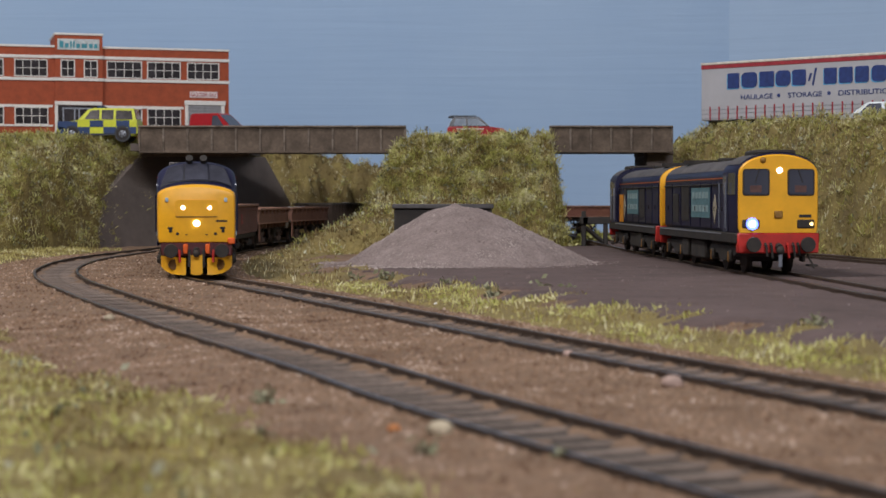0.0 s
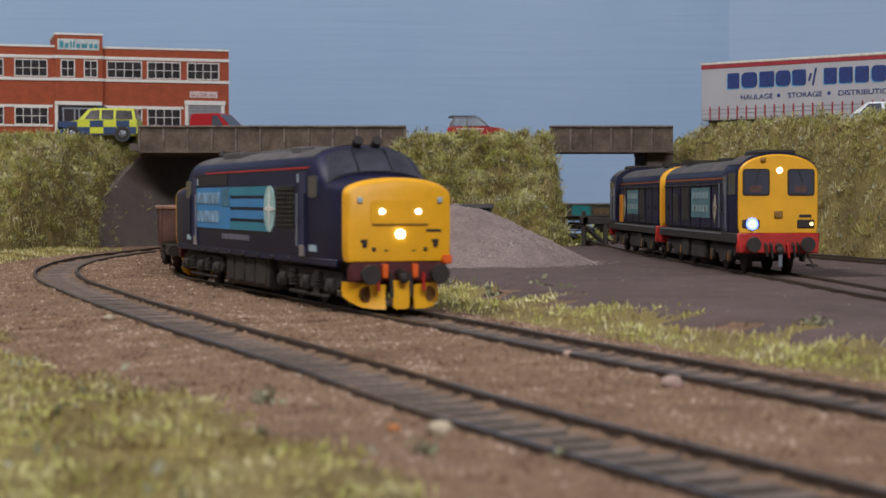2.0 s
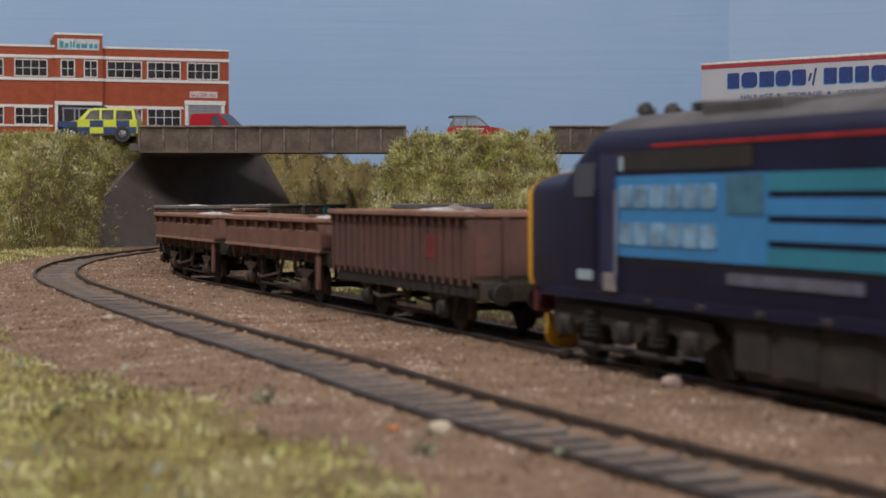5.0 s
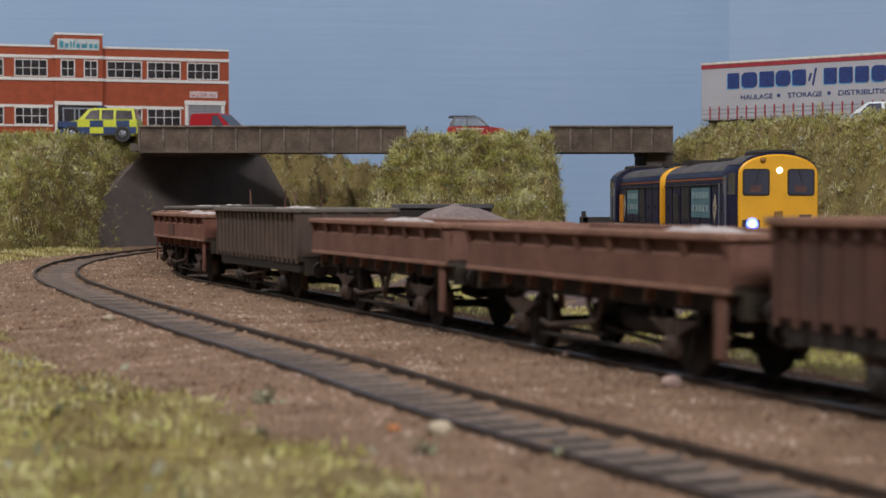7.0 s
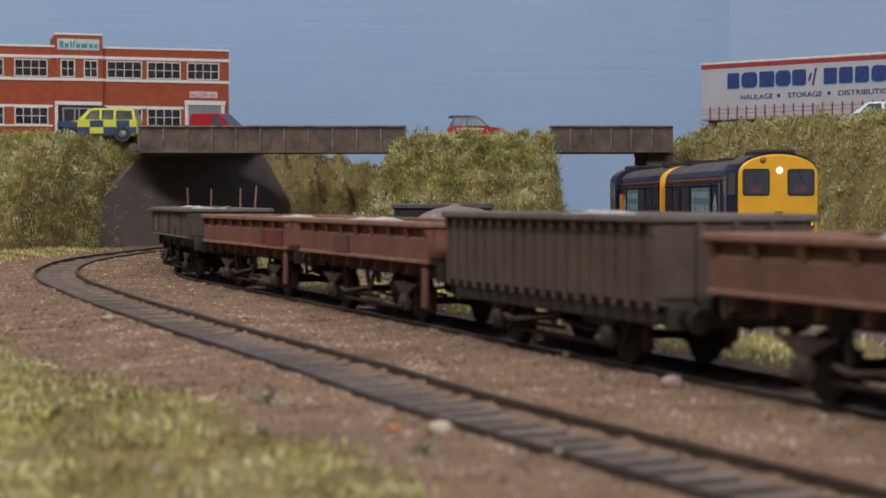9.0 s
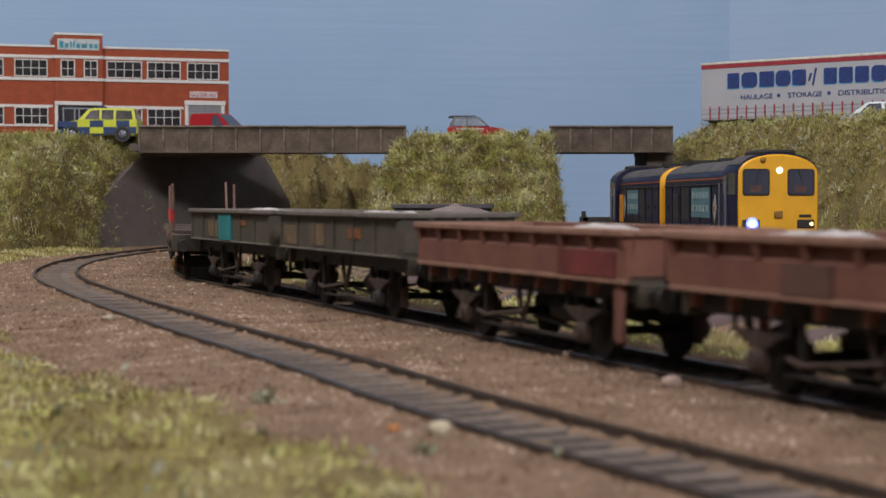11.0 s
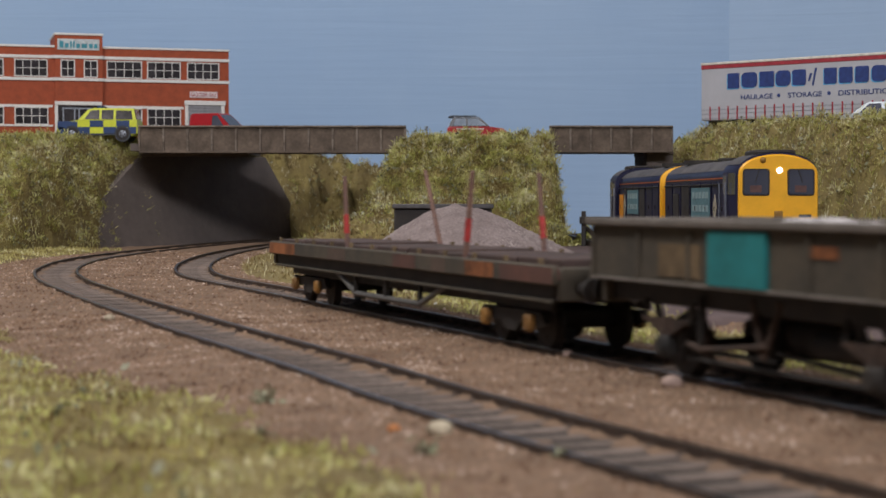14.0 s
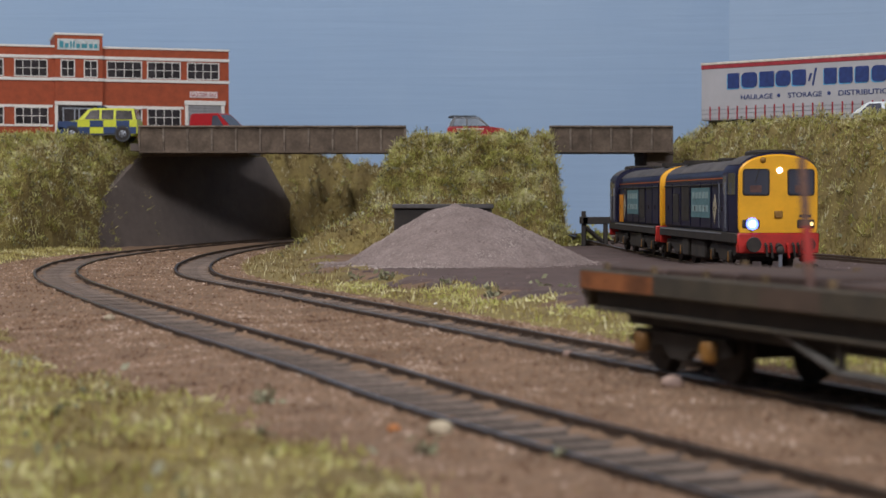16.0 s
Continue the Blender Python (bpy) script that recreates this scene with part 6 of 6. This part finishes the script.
def flakes(name, pts, size, m, label):
    """Small leaf flakes turned every way."""
    n = len(pts)
    u = rs.normal(size=(n, 3))
    u /= np.linalg.norm(u, axis=1, keepdims=True)
    w = np.cross(u, rs.normal(size=(n, 3)))
    w /= np.linalg.norm(w, axis=1, keepdims=True)
    sz = size * rs.uniform(0.5, 1.5, n)[:, None]
    v = np.stack([pts - u * sz, pts - w * sz * 0.55, pts + u * sz, pts + w * sz * 0.55], 1).reshape(-1, 3)
    i = np.arange(n) * 4
    f = np.concatenate([np.stack([i, i + 1, i + 2], 1), np.stack([i, i + 2, i + 3], 1)]).tolist()
    return tagged(new(name, mesh_np(name, v, f, m)), label, "weeds", kind="stuff")


def chips(name, pts, size, m, label):
    """Angular little stones."""
    n = len(pts)
    pts = pts - np.array([0, 0, 0.12])
    corner = np.array([[-1, -1, -0.6], [1, -0.8, -0.6], [0.9, 1, -0.6], [-1, 0.9, -0.6], [0.1, 0.0, 0.7]])
    a = rs.uniform(0, 2 * np.pi, n)
    c, s = np.cos(a), np.sin(a)
    sz = size * rs.gamma(4, 0.25, n).clip(0.4, 2.4)
    k = corner[None] * (1 + rs.uniform(-0.35, 0.35, (n, 5, 3)))
    v = np.stack([k[..., 0] * c[:, None] - k[..., 1] * s[:, None], k[..., 0] * s[:, None] + k[..., 1] * c[:, None], k[..., 2]], -1) * sz[:, None, None] + pts[:, None]
    i = (np.arange(n) * 5)[:, None]
    f = np.concatenate([i + np.array(q)[None] for q in ([0, 1, 4], [1, 2, 4], [2, 3, 4], [3, 0, 4])]).tolist()
    return tagged(new(name, mesh_np(name, v.reshape(-1, 3), f, m)), label, "stones", kind="stuff")


def clustered(pts, scale, seed, cut):
    return pts[fbm(pts[:, 0], pts[:, 1] + pts[:, 2] * 1.3, scale, seed) > cut]


def front(x, y, z):
    return z > 0.5


OUT = np.array([0.0, -0.3, 0.25])
# the knoll's brown grass colour also holds the shadow lying on it
BANKS = (("knoll", 22000, -108, 40, 988, 1290, 2.6, 0.24, BROWNISH, "brown straw grass on the knoll, darkened for its shadow"), ("left", 100000, -385, -225, 1150, 1420, 3.0, 0.27, GRASS, "straw and olive static grass on the bank"), ("mid", 80000, -75, 100, 1188, 1330, 3.0, 0.27, GRASS, "straw and olive static grass on the mound"), ("right", 120000, 165, 370, 840, 1420, 2.9, 0.27, GRASS, "olive static grass on the tall bank"), ("far", 16000, -180, 30, 1495, 1620, 3.2, 0.32, BROWNISH, "brown and olive static grass on the low slope"))
for nm, n, x0, x1, y0, y1, ln, wd, shade, lab in BANKS:
    p = field(SURF[nm], n // 2, x0, x1, y0, y1, front)
    blades("grass", p, ln, wd, shade, lab, 1.0, OUT)
    p = field(SURF[nm], n // 22, x0, x1, y0, y1, front)
    tussocks("grass", p, 14, 3.2, ln, wd * 1.1, shade, "rounded olive and straw tussocks on the bank")
    # yellow-green growth whose bright colour also paints the clumps' lit tops
    q = clustered(field(SURF[nm], n // 20, x0, x1, y0, y1, front), 40, 21.0, -0.15 if shade is GRASS else 0.4) + np.array([0, -1.2, 1.2])
    tussocks("grass", q, 14, 3.0, ln * 1.05, wd * 1.1, BRIGHT, "yellow-green tussocks on the bank, brightened for top-lit highlights")
    q = field(SURF[nm], n // 6, x0, x1, y0, y1, front)
    blades("grass", q, ln * 2.0, wd * 0.7, PALEGRASS, "long pale wispy grass stems on the bank", 1.2, OUT * 0.5)
    w = clustered(field(SURF[nm], n // 3, x0, x1, y0, y1, front), 24, 23.0, 0.42)
    w = w + rs.normal(size=w.shape) * 1.6 + np.array([0, -2.4, 2.4])
    flakes("weeds", w, 1.15, WEED, "grey-green leafy weeds on the bank")


def on_verge(x, y, z):
    b = side_of(TRACK_B, x, y)
    w = 12 + 5 * fbm(x, y, 70, 14.0)
    return (b > 24 + 2.5 * fbm(x, y, 12, 30.0) + rs.normal(0, 2, x.shape)) & (b < 24 + 3.2 * w + 3 * fbm(x, y, 15, 31.0) + rs.normal(0, 3, x.shape))


def on_fore(x, y, z):
    a = side_of(TRACK_A, x, y)
    edge = 38 + 7 * fbm(x, y, 45, 16.0) + smooth01(y, 250, 420) * 22
    return -a > edge - 4 + 5 * fbm(x, y, 14, 32.0) + rs.normal(0, 7, x.shape)


def on_cess(x, y, z):
    a = side_of(TRACK_A, x, y)
    return -a > 52 + 10 * fbm(x, y, 60, 18.0) + 4 * fbm(x, y, 15, 33.0)


p = field(verge_z, 50000, -140, 230, 270, 1220, lambda x, y, z: on_verge(x, y, z) & (y > 600 + 90 * fbm(x, y, 80, 44.0)))
blades("grass", p, 2.2, 0.26, BROWNISH, "brown straw grass on the verge", 0.9)
p = field(verge_z, 60000, -140, 230, 270, 1220, lambda x, y, z: on_verge(x, y, z) & (y < 660 + 90 * fbm(x, y, 80, 44.0)))
blades("grass", p, 2.0, 0.26, GRASS, "short straw grass on the verge", 0.9)
p = field(verge_z, 3500, -140, 230, 270, 1220, on_verge)
blades("grass", p, 4.2, 0.2, PALEGRASS, "long pale wisps in the verge grass", 1.1)
p = clustered(field(verge_z, 60000, -140, 230, 270, 700, on_verge), 60, 25.0, 0.05)
blades("grass", p, 2.2, 0.26, BRIGHT, "bright yellow-green grass on the verge", 0.9)
p = field(fore_z, 70000, -200, 10, 130, 620, on_fore)
blades("grass", p, 1.9, 0.2, GRASS, "straw grass beside the outer track", 1.15)
p = clustered(field(fore_z, 60000, -200, 10, 130, 620, on_fore), 42, 46.0, 0.1) + np.array([0, 0, 0.5])
blades("grass", p, 1.9, 0.2, BROWNISH, "brown dead grass beside the outer track", 1.15)
p = field(ground_z, 40000, -200, 20, 130, 620, lambda x, y, z: -side_of(TRACK_A, x, y) > 22 + smooth01(y, 250, 420) * 22 + np.abs(rs.normal(0, 12, x.shape)) + 8 * fbm(x, y, 30, 48.0))
blades("grass", p, 1.3, 0.2, BROWNISH, "sparse brown fibres on the ballast edge", 1.3)
p = clustered(field(fore_z, 60000, -200, 10, 130, 620, on_fore), 50, 26.0, 0.0)
blades("grass", p, 2.2, 0.2, BRIGHT, "bright grass beside the outer track", 1.15)
w = clustered(field(fore_z, 9000, -200, 10, 130, 620, on_fore), 34, 27.0, 0.75)
flakes("weeds", w + rs.normal(size=w.shape) * np.array([1.2, 1.2, 0.8]) + np.array([0, 0, 2.0]), 0.9, WEED, "grey-green leafy weeds beside the outer track")
p = field(cess_z, 26000, -460, -190, 900, 1260, on_cess)
blades("grass", p, 2.6, 0.34, GRASS, "brown scrubby grass at the foot of the bank", 0.9)


def off_rails(x, y, z):
    a, b = abs(side_of(TRACK_A, x, y)), abs(side_of(TRACK_B, x, y))
    return (a > 10.6) & (b > 10.6) & (y > 120)


chips("ballast", field(ground_z, 150000, -130, 150, 130, 520, off_rails), 0.4, PEBBLE, "loose brown ballast chips beside the tracks")
chips("ballast", field(ground_z, 80000, -260, 60, 480, 1150, lambda x, y, z: off_rails(x, y, z) & (side_of(TRACK_B, x, y) < 34)), 0.5, PEBBLE, "loose brown ballast chips beside the tracks")
chips("heap_stone", field(heap_z, 26000, -55, 88, 790, 880, lambda x, y, z: z > 5.4), 0.3, CHIP, "pale pinkish chippings on the heap")
chips("heap_stone", field(ground_z, 9000, -70, 110, 780, 870, lambda x, y, z: np.hypot((x - 6) / 70.0, (y - 868) / 76.0) < 1.0 + np.abs(rs.normal(0, 0.1, x.shape))) + np.array([0, 0, 1.0]), 0.4, CHIP, "chippings strewn round the foot of the heap")
chips("yard_stone", field(lambda x, y: yard_z(x, y), 9000, -40, 260, 380, 1000, lambda x, y, z: side_of(TRACK_B, x, y) > 62), 0.32, CINDER, "fine cinders on the yard")


# larger single bits of clutter beside the tracks
def stone(x, y, r, m, label, squash=0.7):
    bm = B()
    bmesh.ops.create_icosphere(bm, subdivisions=2, radius=r)
    for v in bm.verts:
        v.co *= 1 + 0.22 * noise.noise(v.co * 0.9 + Vector((x, y, 0)))
        v.co.z *= squash
    ob = part("stone", bm, m, None, smooth=60)
    ob.matrix_world = at_mm(x, y, float(ground_z(np.array([x]), np.array([y]))[0]) + r * 0.35, rs.uniform(0, 360))
    return tagged(ob, label, "stone")


PALESTONE = mat("pale_stone", (0.5, 0.42, 0.3), 0.9, var=0.15, scale=200)
PINKSTONE = mat("pinkish_stone", (0.45, 0.32, 0.27), 0.9, var=0.15, scale=200)
stone(-0.5, 254, 2.0, PALESTONE, "pale cream stone lying by the outer track")
stone(43.0, 317, 2.2, PINKSTONE, "pinkish stone lying beside the rail")
stone(28, 377, 1.4, PINKSTONE, "small pinkish stone beside the rail")
stone(-7.5, 258, 1.1, mat("orange_stone", (0.5, 0.2, 0.07), 0.9), "small orange-brown stone in the cess")
stone(-98, 497, 1.6, PALESTONE, "pale stone beside the outer track")
stone(-2, 567, 1.2, WHITE, "small white stone on the verge edge")


def sprig(x, y, r, n, m, label, zfun=ground_z):
    """A little tuft of leaves and twigs."""
    z = float(zfun(np.array([x]), np.array([y]))[0])
    th = thing("weed_tuft", label, "plant", at_mm(x, y, z))
    bm = B()
    for k in range(n):
        a, e = rs.uniform(0, 6.283), rs.uniform(0.15, 1.2)
        tip = Vector((math.cos(a) * math.cos(e), math.sin(a) * math.cos(e), math.sin(e))) * r * rs.uniform(0.6, 1.1)
        cyl(bm, (0, 0, 0.1), tip, 0.22, 0.1, seg=5)
    part("twigs", bm, mat("dry_twig", (0.16, 0.13, 0.08), 0.9), th)
    pts = rs.normal(size=(n * 6, 3)) * r * 0.4
    pts[:, 2] = np.abs(pts[:, 2]) + 0.3
    me = flakes("leaves", pts, r * 0.22, m, "")
    me.parent = th
    for k in ("category", "kind"):
        del me[k]
    return th


for x, y, r in ((-31.5, 298, 3.4), (-24, 240, 2.6), (-2.5, 236, 2.4), (16, 228, 1.6), (-28, 262, 2.0)):
    sprig(x, y, r, 7, WEED, "grey-green dried weed tuft on the ballast")
for x, y, r in ((-24, 700, 5.0), (2, 655, 4.5), (18, 600, 5.5), (37, 628, 5.0), (46, 618, 4.5), (-38, 735, 4.5), (-60, 800, 4.0), (12, 668, 4.0), (95, 430, 3.5)):
    sprig(x, y, r, 9, WEED, "straggly grey-green weed in the verge grass", verge_z)


for x, y, r in ((121, 1322, 13.0), (112, 1335, 10.0), (90, 1215, 7.0)):
    sprig(x, y, r, 40, BRIGHT, "yellow-green scrub under the shorter bridge span")


def speed_s(t):
    """How far the nose of the train has come along its track."""
    return 1420.6 + 125.0 * (t - 3.0)


def rolling_pose(line, s, front, back, z):
    """The pose of a vehicle whose nose is at s and whose pivots lie front and back behind it."""
    a, b = line.at(s - front), line.at(s - back)
    d = (a - b) / np.hypot(*(a - b))
    nose = a + d * front
    return at_mm(nose[0], nose[1], z, math.degrees(math.atan2(d[1], d[0])))


def motions():
    for ob, offset, front, back in TRAIN:
        rows = []
        for k in range(65):
            t = k * 0.25
            rows.append((t, rolling_pose(TRACK_B, speed_s(t) - offset, front, back, RAILTOP)))
        walk(ob, rows)
    for ob, r in WHEELSETS:
        here = ob.location.copy()
        rows = []
        for k in range(241):
            t = k / 15.0
            rows.append((t, Matrix.Translation(here) @ Matrix.Rotation(125.0 * t / r, 4, "Y")))
        walk(ob, rows)


motions()
